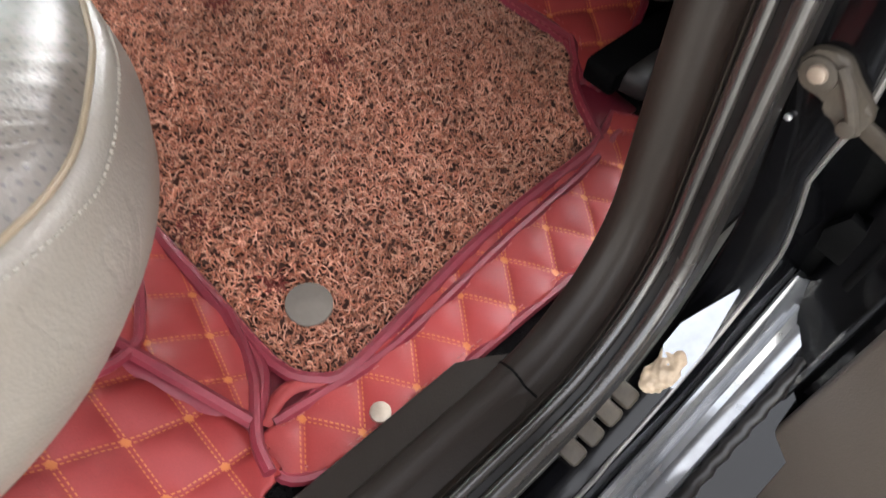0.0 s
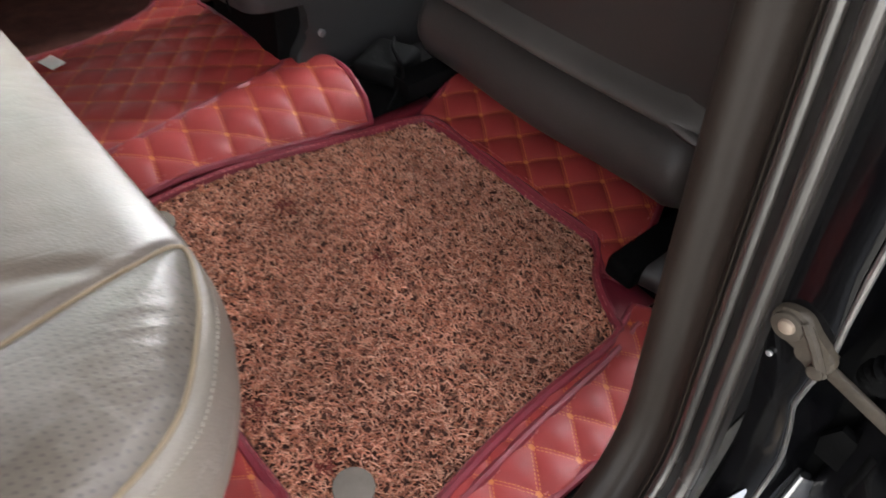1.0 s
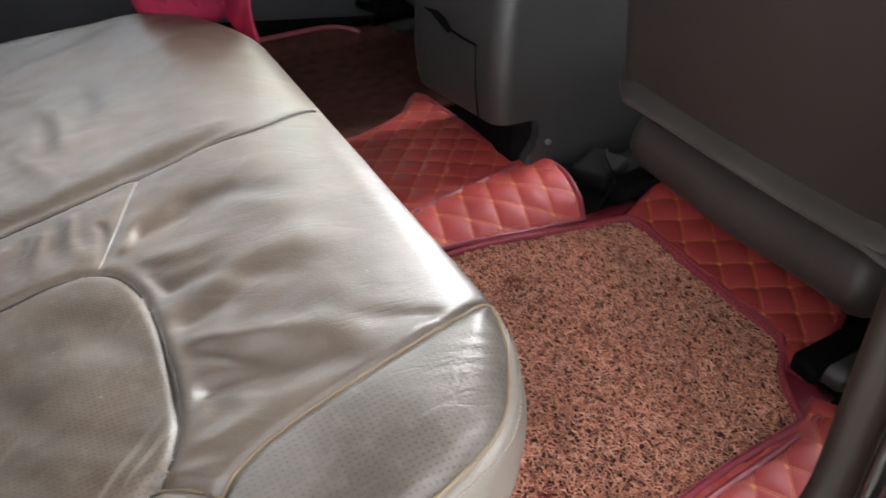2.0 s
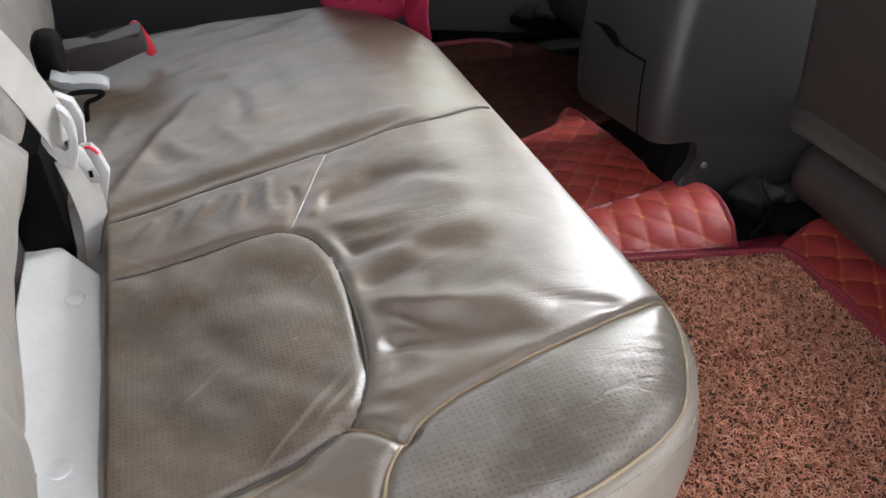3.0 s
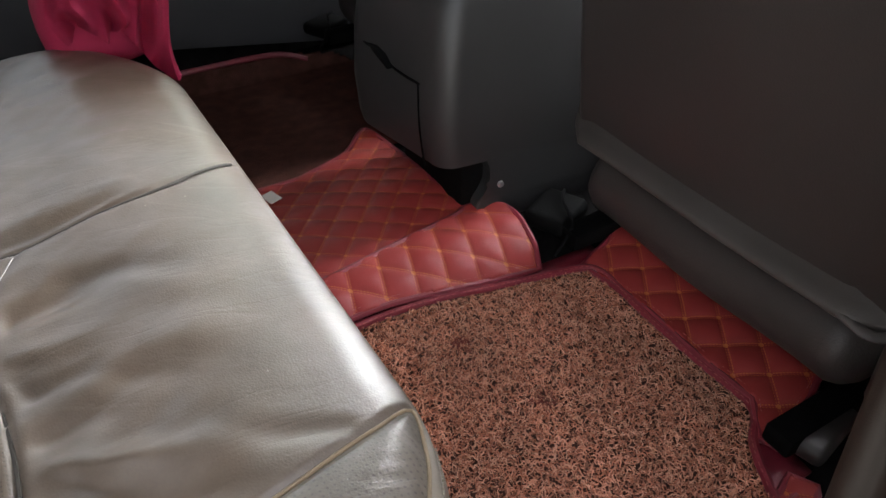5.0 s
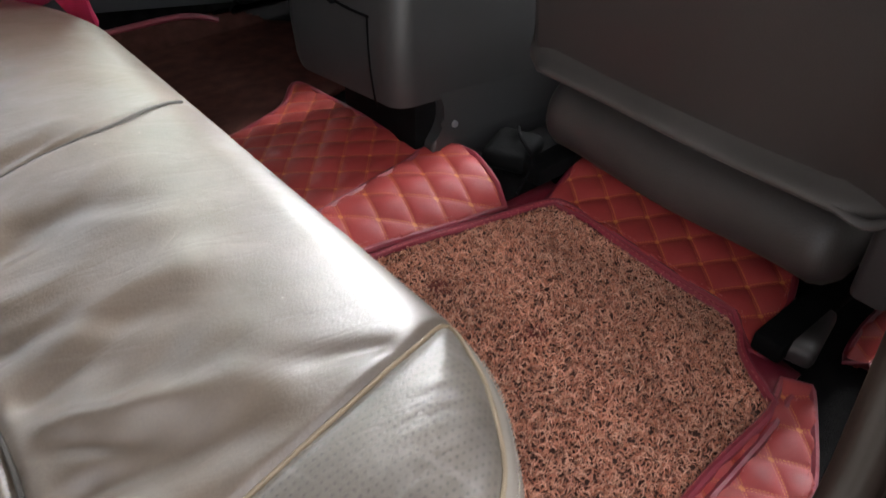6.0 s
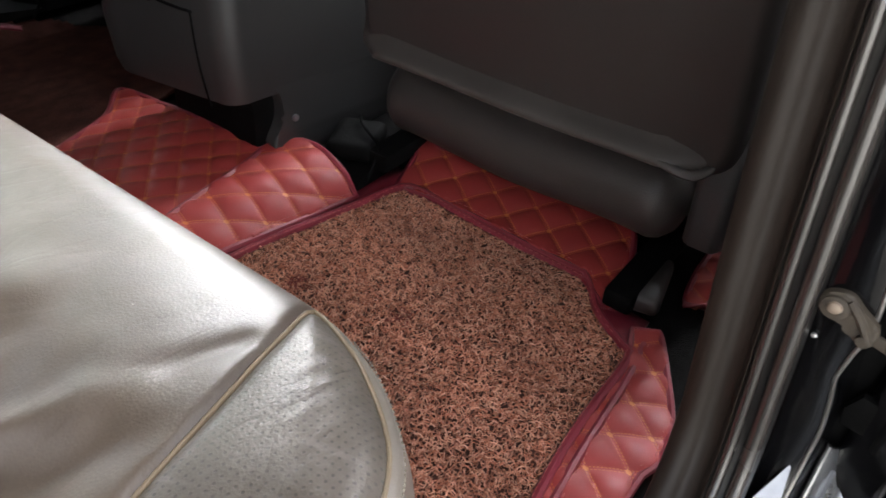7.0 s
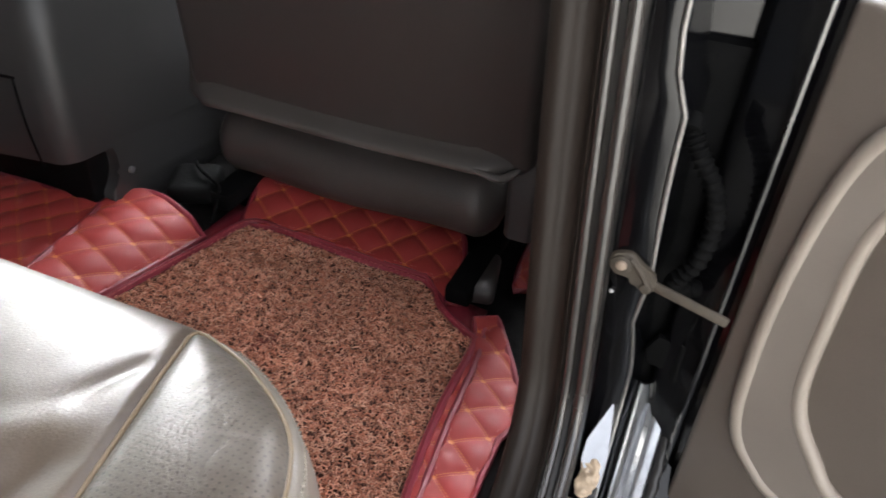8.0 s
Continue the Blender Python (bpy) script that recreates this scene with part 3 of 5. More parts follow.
def edge_profile(x, z):
    e = float(np.interp(z, EDGE_Z, EDGE_Y)) - lean(x, z) if x > 0.3 else 0.062
    p = -0.003 - float(np.interp(z, [0.0, 0.05, 0.10, 0.30], [0.045, 0.052, 0.048, 0.0])) if x > 0.3 else -0.048
    r = 0.0021 if z < 0.33 else 0.0025
    return ring_profile(e + 0.0006, p - 0.0012, r, 8)


# Cord along the black edge, coloured bright as its highlight.
part("flange_edge", sweep(edge_profile), FLANGE_HIGHLIGHT, frame_thing, "folded flange edge with a highlight in its colour")
joint_x, joint_z, joint_nx, joint_nz = STEPS[24 + 14]
part("trim_joint", tube(smooth_path([(joint_x + joint_nx * d, y + lean(joint_x, joint_z), joint_z + joint_nz * d) for y, d in ((0.171, -0.03), (0.171, 0.002), (0.166, 0.010), (0.158, 0.013), (0.150, 0.010), (0.143, 0.003), (0.131, 0.004))], 4), 0.0011, 6), GREASE_AND_SHADE, frame_thing, "dark joint between pillar trim and sill trim")
part("scuff_plate", prism([(-0.7, 0.10), (0.29, 0.10), (0.315, 0.115), (0.30, 0.15), (0.262, 0.172), (-0.7, 0.175)], 0.004, 0.0245, "z", 0.004), TRIM, frame_thing, "grey plastic sill scuff plate")
# Out of view; added so that the flange reflects something dark.
part("wheel_arch", prism([(-0.45, -0.4), (-0.47, 0.05), (-0.52, 0.25), (-0.60, 0.42), (-0.72, 0.60), (-0.9, 0.66), (-1.5, 0.66), (-1.5, -0.4)], 0.0, 0.14, "y", 0.015, 3), PAINT, frame_thing, "unseen black wheel arch added to darken reflections")


def sill_way():
    """The painted sill's way, from the hinge pillar's foot down and along the opening, as points with their upward normals."""
    pts = smooth_path([(0.482, 0, 0.096), (0.458, 0, 0.055), (0.425, 0, 0.005), (0.385, 0, -0.026), (0.32, 0, -0.040), (0.1, 0, -0.046), (-0.6, 0, -0.046)], 8)
    out = []
    for i, p in enumerate(pts):
        d = (pts[min(i + 1, len(pts) - 1)] - pts[max(i - 1, 0)]).normalized()
        out.append((p.x, p.z, d.z, -d.x))
    return out


def along_sill(profile):
    bm = bmesh.new()
    rings = [[bm.verts.new((x + nx * d, y, z + nz * d)) for y, d in profile] for x, z, nx, nz in sill_way()]
    k = len(profile)
    for r, s in zip(rings[:-1], rings[1:]):
        for j in range(k):
            bm.faces.new((r[j], r[(j + 1) % k], s[(j + 1) % k], s[j]))
    bm.faces.new(rings[0])
    bm.faces.new(rings[-1][::-1])
    return bm


sill = part("sill_pressing", along_sill([(0.050, -0.055), (0.050, -0.016), (0.046, -0.010), (0.030, -0.012), (0.026, -0.018), (0.004, -0.024), (-0.018, -0.046), (-0.024, -0.075)]), PAINT, frame_thing, "black painted sill pressing")
# Ribs and step are black paint; the reflected sky is in their colour.
part("rib", along_sill([(0.043, -0.02), (0.0425, -0.002), (0.0405, 0.0), (0.0385, -0.0012), (0.0365, -0.0032), (0.0315, -0.0090), (0.031, -0.02)]), SILL_REFLECTION, sill, "pressed sill rib with sky reflection in its colour")
part("rib", along_sill([(0.029, -0.03), (0.0285, 0.001), (0.0265, 0.003), (0.0242, 0.0018), (0.0222, -0.0002), (0.0125, -0.0115), (0.012, -0.03)]), SILL_REFLECTION, sill, "pressed sill rib with sky reflection in its colour")
part("sill_step", along_sill([(0.013, -0.03), (0.0125, -0.0135), (0.010, -0.0125), (0.004, -0.0165), (0.001, -0.0150), (-0.010, -0.0175), (-0.014, -0.024), (-0.016, -0.05)]), SILL_REFLECTION, sill, "smooth outer sill step with sky reflection in its colour")
part("outer_seal", tube([(x + nx * -0.024, -0.020 + 0.0012 * math.sin(i * 2.1), z + nz * -0.024) for i, (x, z, nx, nz) in enumerate(sill_way())], 0.0065, 9), RUBBER, frame_thing, "black ragged rubber seal along the sill")


def sealer_form():
    """Seam sealer daubed over the corner of the flange."""
    bm = bmesh.new()
    bmesh.ops.create_icosphere(bm, subdivisions=5, radius=1.0, matrix=Matrix.Translation((0.381, 0.054, 0.024)) @ Matrix.Rotation(radians(-52), 4, "Y") @ Matrix.Diagonal((0.023, 0.0125, 0.005, 1)))
    for v in bm.verts:
        lump = noise.noise(v.co * 90) + 0.5 * noise.noise(v.co * 210)
        v.co += v.normal * 0.004 * lump
    return bm


part("seam_sealer", sealer_form(), SEALER, frame_thing, "lumpy beige seam sealer")
# Corner plate tilted outward and coloured pale for the sky's reflection.
gusset = bmesh.new()
for y, z in ((0.0497, 0.097), (0.067, 0.060), (0.067, 0.042), (0.050, 0.018), (0.040, 0.018), (0.040, 0.048)):
    for d in (0.0, 0.014):
        gusset.verts.new((0.425 + 0.8 * (z - 0.08) - 0.33 * (y - 0.05) + d, y, z - 0.7 * d))
bmesh.ops.convex_hull(gusset, input=gusset.verts)
part("gusset", gusset, SILL_REFLECTION, frame_thing, "flange corner with sky reflection in its colour and tilt")
part("drain_plug", disc((0.412, 0.060, 0.046), 0.006, 0.008, turn=Matrix.Rotation(radians(-50), 4, "Y"), segs=14, bevel=0.002), RUBBER, frame_thing)
for cx in (0.356, 0.337, 0.316, 0.296):
    part("sill_clip", box((cx, 0.071, -0.019 + (cx - 0.303) * 0.34), (0.0175, 0.032, 0.012), 0.004, 2, Matrix.Rotation(radians(-19), 4, "Y")), BRACKET, frame_thing, "ribbed grey plastic clip")



def ribbon(name, points, across, thick, mat, parent, label=""):
    """A flat strap along points; across is half its width, as a vector."""
    bm = bmesh.new()
    w = Vector(across)
    pts = [Vector(p) for p in points]
    rings = []
    for i, p in enumerate(pts):
        d = (pts[min(i + 1, len(pts) - 1)] - pts[max(i - 1, 0)]).normalized()
        n = d.cross(w).normalized() * thick / 2
        rings.append([bm.verts.new(p + s * w + q * n) for s, q in ((-1, -1), (1, -1), (1, 1), (-1, 1))])
    for r, s in zip(rings[:-1], rings[1:]):
        for j in range(4):
            bm.faces.new((r[j], r[(j + 1) % 4], s[(j + 1) % 4], s[j]))
    bm.faces.new(rings[0][::-1])
    bm.faces.new(rings[-1])
    return part(name, bm, mat, parent, label)


# ---- rear bench ----
CU, CV = -0.1775, 0.6895
HU, HV, CORNER, ROLL = 0.3225, 0.5105, 0.20, 0.035
INSERT = flat_curve([(-0.42, 0.565), (-0.315, 0.576), (-0.255, 0.582), (-0.20, 0.583), (-0.165, 0.574), (-0.144, 0.556), (-0.132, 0.514), (-0.129, 0.460),
                     (-0.131, 0.410), (-0.137, 0.368), (-0.146, 0.341), (-0.165, 0.314), (-0.202, 0.297), (-0.238, 0.290), (-0.295, 0.281), (-0.338, 0.277), (-0.42, 0.27)], 5)
SEAM_A = flat_curve([(0.178, 0.778), (0.141, 0.775), (0.10, 0.760), (0.04, 0.736), (-0.038, 0.724), (-0.108, 0.712), (-0.178, 0.697), (-0.243, 0.690), (-0.332, 0.674), (-0.42, 0.652)], 5)
OVAL = flat_curve([(0.139, 0.362), (0.106, 0.353), (0.077, 0.345), (0.036, 0.333), (-0.016, 0.322), (-0.070, 0.313), (-0.103, 0.301), (-0.129, 0.284), (-0.149, 0.261),
                   (-0.161, 0.231), (-0.164, 0.207), (-0.152, 0.193), (-0.120, 0.190), (-0.056, 0.194), (-0.006, 0.202), (0.046, 0.221), (0.083, 0.247), (0.115, 0.293), (0.130, 0.325)], 4, True)
SHORT = [(-0.166, 0.314), (-0.148, 0.302), (-0.127, 0.284)]
PALE = [(-0.093, 0.714), (-0.126, 0.650), (-0.160, 0.582)]
TAIL = [(-0.205, 0.289), (-0.237, 0.281), (-0.259, 0.271), (-0.267, 0.255), (-0.268, 0.215)]


def smoothstep(a, b, x):
    t = np.clip((x - a) / (b - a), 0, 1)
    return t * t * (3 - 2 * t)


SEAM_X, SEAM_Y = [p[0] for p in SEAM_A][::-1], [p[1] for p in SEAM_A][::-1]
# creases: start, end, half width, height (minus: a valley)
FRONT_FOLDS = [(-0.125, 0.617, -0.005, 0.606, 0.0204, -0.0072), (-0.120, 0.572, -0.02, 0.552, 0.0168, 0.0038), (-0.129, 0.542, -0.08, 0.497, 0.0108, -0.0028),
               (-0.116, 0.507, -0.035, 0.492, 0.0132, 0.0038), (-0.123, 0.477, -0.05, 0.457, 0.0132, -0.0055), (-0.111, 0.441, -0.02, 0.393, 0.0120, 0.0051),
               (-0.103, 0.427, 0.005, 0.349, 0.0132, -0.0064), (-0.126, 0.381, -0.01, 0.346, 0.0156, -0.0051), (-0.121, 0.371, -0.085, 0.361, 0.0072, 0.0026),
               (-0.141, 0.347, -0.095, 0.341, 0.0084, -0.0023)]
EDGE_FOLDS = [(-0.128, 0.336, -0.075, 0.328, 0.0084, 0.0023), (-0.151, 0.334, -0.11, 0.310, 0.0096, -0.0023), (-0.071, 0.637, 0.05, 0.60, 0.0192, -0.0034),
              (-0.114, 0.517, 0.05, 0.452, 0.0192, -0.0043), (-0.104, 0.445, 0.03, 0.372, 0.0144, 0.0043), (-0.118, 0.388, 0.03, 0.335, 0.0144, -0.0051),
              (0.085, 0.355, 0.0, 0.405, 0.0132, -0.0034), (-0.083, 0.496, 0.07, 0.512, 0.0216, 0.0034), (-0.110, 0.572, -0.110, 0.42, 0.0200, -0.0032),
              (-0.116, 0.352, -0.106, 0.47, 0.0190, -0.0028)]
CENTRE_FOLDS = [(-0.335, 0.733, -0.205, 0.965, 0.0126, 0.0048), (-0.348, 0.775, -0.235, 0.96, 0.0161, -0.0018), (-0.353, 0.85, -0.285, 0.98, 0.0129, 0.0020),
                (-0.179, 0.925, -0.165, 0.785, 0.0145, -0.0029), (-0.160, 0.905, -0.149, 0.795, 0.0129, 0.0020), (-0.116, 0.995, -0.123, 0.845, 0.0193, -0.0020),
                (-0.096, 0.96, -0.085, 0.825, 0.0193, 0.0025), (-0.291, 0.812, -0.236, 0.725, 0.0177, -0.0025), (-0.266, 0.825, -0.222, 0.738, 0.0129, 0.0020),
                (-0.305, 0.735, -0.21, 0.712, 0.0161, -0.0016), (-0.204, 0.845, -0.177, 0.728, 0.0113, 0.0020), (-0.18, 0.97, -0.24, 1.04, 0.0225, 0.0023),
                (-0.02, 0.95, -0.05, 1.08, 0.0290, -0.0018)]
NECK_FOLDS = [(-0.153, 0.648, -0.149, 0.588, 0.0069, -0.0032), (-0.141, 0.595, -0.105, 0.642, 0.0080, 0.0032), (-0.242, 0.662, -0.255, 0.605, 0.0069, 0.0025),
              (-0.206, 0.662, -0.210, 0.60, 0.0069, 0.0025), (-0.175, 0.672, -0.169, 0.60, 0.0069, 0.0029), (-0.190, 0.672, -0.189, 0.60, 0.0080, -0.0025),
              (-0.298, 0.657, -0.314, 0.605, 0.0069, 0.0023), (-0.225, 0.665, -0.23, 0.61, 0.0069, -0.0020), (-0.275, 0.66, -0.282, 0.61, 0.0069, -0.0020)]


def cushion_depth(u, v):
    x, y = u + CU, v + CV
    w = -0.012 * smoothstep(0.03, -0.1, x) - 0.018 * smoothstep(-0.15, -0.36, x)
    w = w - 0.885 * np.clip(x + 0.09, 0, 0.235) ** 2.5
    within = inside(x, y, INSERT)
    g = line_gap(x, y, INSERT)
    bowl = np.exp(-(((x + 0.25) / 0.17) ** 2 + ((y - 0.46) / 0.2) ** 2))
    w = w - 0.018 * bowl + np.where(within, 0.004 * (1 - np.exp(-g / 0.03)), 0)
    bowl2 = np.exp(-(((x + 0.25) / 0.17) ** 2 + ((y - 0.93) / 0.2) ** 2))
    w = w - 0.012 * bowl2
    w = w - 0.0045 * np.exp(-(g / 0.005) ** 2)
    w = w - (0.002 + 0.005 * smoothstep(0.10, -0.02, x)) * np.exp(-(line_gap(x, y, SEAM_A) / 0.005) ** 2)
    go = line_gap(x, y, OVAL + OVAL[:1])
    w = w - 0.0045 * np.exp(-(go / 0.005) ** 2) + np.where(inside(x, y, OVAL), 0.007 * (1 - np.exp(-go / 0.03)), 0)
    for ln, dep, wid in ((SHORT, 0.008, 0.006), (PALE, 0.0022, 0.005), (TAIL, 0.004, 0.007)):
        w = w - dep * np.exp(-(line_gap(x, y, ln) / wid) ** 2)
    free = np.where(within, 0.0, 1 - np.exp(-((g / 0.017) ** 2)))
    for x0, y0, x1, y1, wide, high in FRONT_FOLDS + EDGE_FOLDS + CENTRE_FOLDS + NECK_FOLDS:
        dx, dy = x1 - x0, y1 - y0
        t = ((x - x0) * dx + (y - y0) * dy) / (dx * dx + dy * dy)
        off = ((x - x0) * dy - (y - y0) * dx) / math.hypot(dx, dy) + 0.006 * np.sin(t * 4 + y0 * 50)
        w = w + free * 1.0 * high * np.exp(-(off / (0.85 * wide * (0.75 + 0.6 * np.clip(t, 0, 1)))) ** 2) * smoothstep(-0.12, 0.12, t) * smoothstep(1.15, 0.35, t)
    plain = np.where(within | inside(x, y, OVAL), 0.0, 1.0) * smoothstep(0.10, -0.02, x)
    w = w + plain * (0.003 * (0.25 - np.abs(wrinkles(x * 9 + 3 * y, y * 20 - 6 * x, 2.3))) + 0.001 * wrinkles(x * 30, y * 44 - 12 * x, 7.7))
    far_side = np.where(y > np.interp(x, SEAM_X, SEAM_Y), 1.0, 0.0)
    w = w - far_side * 0.0065 * np.exp(-((line_gap(x, y, SEAM_A) - 0.012) / 0.014) ** 2) * smoothstep(0.05, -0.05, x)
    seat = np.where(within, 1.0, 0.0)
    w = w + seat * (0.0055 * wrinkles(x * 14, y * 14, 4.4) + 0.0018 * wrinkles(x * 34 + 9 * y, y * 26, 1.7))
    oval = np.where(inside(x, y, OVAL), 1.0, 0.0)
    w = w + oval * smoothstep(0.0, 0.08, x) * 0.00026 * (0.55 + wrinkles(x * 25, y * 25, 5.0)) * np.sin((x * 0.36 + y * 0.93) * 330 + 3.5 * wrinkles(x * 14, y * 14, 9.0))
    return w


bench = thing("rear_bench", "worn grey leather rear bench seat with perforated panels", "car seat")
TOP = 0.344
cv, cq, cr = pad(HU, HV, CORNER, ROLL, 0.22, 0.003, cushion_depth)
cv = cv + np.array([CU, CV, TOP])
drop = smoothstep(-0.338, -0.352, cv[:, 0]) * 0.06 * smoothstep(0.72, 0.67, cv[:, 1])
cv[:, 2] -= np.where(cr < 0.5, drop, 0)
low = np.clip((TOP - ROLL - cv[:, 2]) / 0.17, 0, 1)
ox = cv[:, 0] - np.clip(cv[:, 0], CU - HU + CORNER, CU + HU - CORNER)
oy = cv[:, 1] - np.clip(cv[:, 1], CV - HV + CORNER, CV + HV - CORNER)
oh = np.maximum(np.hypot(ox, oy), 1e-6)
swell = 0.014 * np.sin(np.pi * np.clip(low / 0.75, 0, 1)) - 0.085 * low ** 2
cv[:, 0] += swell * ox / oh
cv[:, 1] += swell * oy / oh
fc = cv[cq].mean(1)
is_in = inside(fc[:, 0], fc[:, 1], INSERT) & (cr[cq].mean(1) < 0.6)
is_oval = inside(fc[:, 0], fc[:, 1], OVAL) & (cr[cq].mean(1) < 0.97)
seam_y = np.interp(fc[:, 0], [p[0] for p in SEAM_A][::-1], [p[1] for p in SEAM_A][::-1])
oval_y = np.interp(fc[:, 0], [-0.166, -0.148, -0.127, -0.103, -0.070, -0.016, 0.036, 0.077, 0.106, 0.15], [0.314, 0.302, 0.284, 0.301, 0.313, 0.322, 0.333, 0.345, 0.353, 0.363])
is_mid = ~is_in & ~is_oval & (fc[:, 1] > seam_y)
is_side = ~is_in & ~is_oval & ~is_mid & (fc[:, 1] < oval_y)
is_skirt = is_side & (fc[:, 0] > -0.155) & (fc[:, 1] < np.interp(fc[:, 0], [-0.16, -0.12, -0.056, -0.006, 0.046, 0.083, 0.115, 0.13, 0.145], [0.193, 0.190, 0.194, 0.202, 0.221, 0.247, 0.293, 0.325, 0.37]))
is_side &= ~is_skirt
is_front = ~(is_in | is_oval | is_mid | is_side | is_skirt)


def panel(name, verts, quads, mask, mat, parent, label=""):
    used, inv = np.unique(quads[mask], return_inverse=True)
    return mesh_part(name, verts[used].tolist(), inv.reshape(-1, 4).tolist(), mat, parent, label)


panel("seat_insert", cv, cq, is_in, LEATHER_PERF, bench, "perforated grey leather seat insert")
panel("corner_panel", cv, cq, is_oval, LEATHER_CORNER, bench, "perforated shiny corner panel")
panel("centre_panel", cv, cq, is_mid, LEATHER, bench, "creased smooth grey leather")
panel("side_panel", cv, cq, is_side, LEATHER, bench)
panel("side_skirt", cv, cq, is_skirt, LIT_SKIRT, bench, "smooth leather skirt made paler for the door light")
panel("front_panel", cv, cq, is_front, LEATHER, bench, "creased smooth grey leather front")


def cushion_z(x, y):
    u, v = np.asarray(x) - CU, np.asarray(y) - CV
    a, b = np.maximum(np.abs(u) - (HU - CORNER), 0), np.maximum(np.abs(v) - (HV - CORNER), 0)
    s = np.clip((np.hypot(a, b) - (CORNER - ROLL)) / ROLL, 0, 0.995)
    return TOP - ROLL * (1 - np.sqrt(1 - s * s)) + cushion_depth(u, v) * np.sqrt(1 - s * s)


def on_seat(line, lift=0.0):
    xs, ys = np.array([p[0] for p in line]), np.array([p[1] for p in line])
    return list(zip(xs, ys, cushion_z(xs, ys) + lift))


part("piping", tube(on_seat(OVAL, 0.0012), 0.0017, 7, True), PIPE_GREY, bench, "pale worn leather piping")
part("piping", tube(on_seat([p for p in SEAM_A if -0.34 < p[0] < 0.141], 0.0012), 0.002, 6), SEAM_DARK, bench, "dark stitched seam")
part("piping", tube(on_seat([p for p in INSERT if p[0] > -0.34], 0.0), 0.002, 6), SEAM_DARK, bench, "dark stitched seam")
part("piping", tube(on_seat(SHORT, 0.0006), 0.0016, 6), PIPE_GREY, bench)
part("seam", tube(on_seat(flat_curve(PALE, 5), 0.0005), 0.0007, 6), WEBBING, bench, "pale worn thread seam")
part("seam", tube(on_seat(flat_curve(TAIL, 5), 0.0003), 0.0007, 6), PIPE_GREY, bench)
stitch = bmesh.new()
ring = flat_curve([(-0.105, 0.1835), (-0.05, 0.1865), (0.0, 0.195), (0.052, 0.214), (0.092, 0.243), (0.125, 0.291), (0.139, 0.326)], 26)
for (xa, ya), (xb, yb) in list(zip(ring[:-1], ring[1:]))[::2]:
    tube([(xa, ya, float(cushion_z(xa, ya)) + 0.0008), (xb, yb, float(cushion_z(xb, yb)) + 0.0006)], 0.0007, 5, bm=stitch)
tagged(part("stitching", stitch, STITCH_GREY, bench, "pale stitching beside the piping"), kind="stuff")
part("base", box((-0.24, 0.74, 0.10), (0.48, 0.72, 0.17), 0.02), PLASTIC, bench, "dark plastic seat base")
part("hinge_cover", prism([(-0.43, 0.352), (-0.342, 0.305), (-0.353, 0.622), (-0.43, 0.742)], 0.20, 0.281, "z", 0.006, 3), PALE_PANEL, bench, "pale vinyl cover behind the cushion")
part("hinge_cover", prism([(-0.43, 0.20), (-0.340, 0.20), (-0.341, 0.293), (-0.43, 0.340)], 0.19, 0.276, "z", 0.006, 3), PALE_PANEL, bench, "pale vinyl cover behind the cushion")

BACK_A = flat_curve([(-0.20, -0.33), (-0.19, -0.1), (-0.18, 0.12), (-0.17, 0.33)], 6)


def back_depth(u, v):
    w = 0.03 * np.exp(-((v + 0.14) / 0.16) ** 2) - 0.008 * np.exp(-(line_gap(u, v, BACK_A) / 0.007) ** 2)
    return w + 0.004 * wrinkles(u * 9, v * 9, 3.0) + 0.002 * wrinkles(u * 24, v * 24, 8.0)


bv, bq, br = pad(0.33, 0.335, 0.10, 0.075, 0.09, 0.009, back_depth)
ev, ew = np.array([-0.2, 0, 0.98]), np.array([0.98, 0, 0.2])
bw = np.array([-0.468, 0.89, 0.64]) + bv[:, :1] * np.array([0, 1, 0]) + bv[:, 1:2] * ev + bv[:, 2:] * ew
mesh_part("backrest", bw.tolist(), bq.tolist(), LIT_BACK_LEATHER, bench, "smooth grey leather backrest, lightened for the light on it")
BOLSTER = flat_curve([(0.06, 0.505), (0.165, 0.452), (0.218, 0.399), (0.256, 0.364), (0.288, 0.346), (0.311, 0.344), (0.321, 0.360), (0.323, 0.390), (0.331, 0.417), (0.357, 0.431), (0.42, 0.438), (0.50, 0.442), (0.556, 0.452), (0.560, 0.470), (0.52, 0.512),
                      (0.46, 0.560), (0.39, 0.62), (0.26, 0.73), (0.06, 0.86)], 4, True)
CREASE = [(0.09, 0.535), (0.175, 0.485), (0.23, 0.425), (0.262, 0.388), (0.288, 0.370)]


def bolster_x(y, z):
    g = np.where(inside(y, z, BOLSTER), line_gap(y, z, BOLSTER + BOLSTER[:1]), 0)
    x = -0.432 + 0.076 * np.sqrt(1 - np.exp(-g / 0.022)) - 0.10 * (z - 0.45) + 0.014 * smoothstep(0.40, 0.46, z)
    x = x - 0.010 * np.exp(-(line_gap(y, z, CREASE) / 0.010) ** 2) - 0.0025 * np.exp(-((g - 0.032) / 0.003) ** 2)
    return x + 0.0025 * wrinkles(y * 16, z * 16, 3.0)


bolster = field("side_bolster", BOLSTER, bolster_x, LIT_BACK_LEATHER, bench, "puffed grey leather side bolster, lightened for the light on it", cell=0.005, thick=0.03)
bolster.data.transform(Matrix(((0, 0, 1, 0), (1, 0, 0, 0), (0, 1, 0, 0), (0, 0, 0, 1))))
# a puffed lobe at the bolster's foot, piped along its door side
lobe = bmesh.new()
bmesh.ops.create_icosphere(lobe, subdivisions=5, radius=1.0)
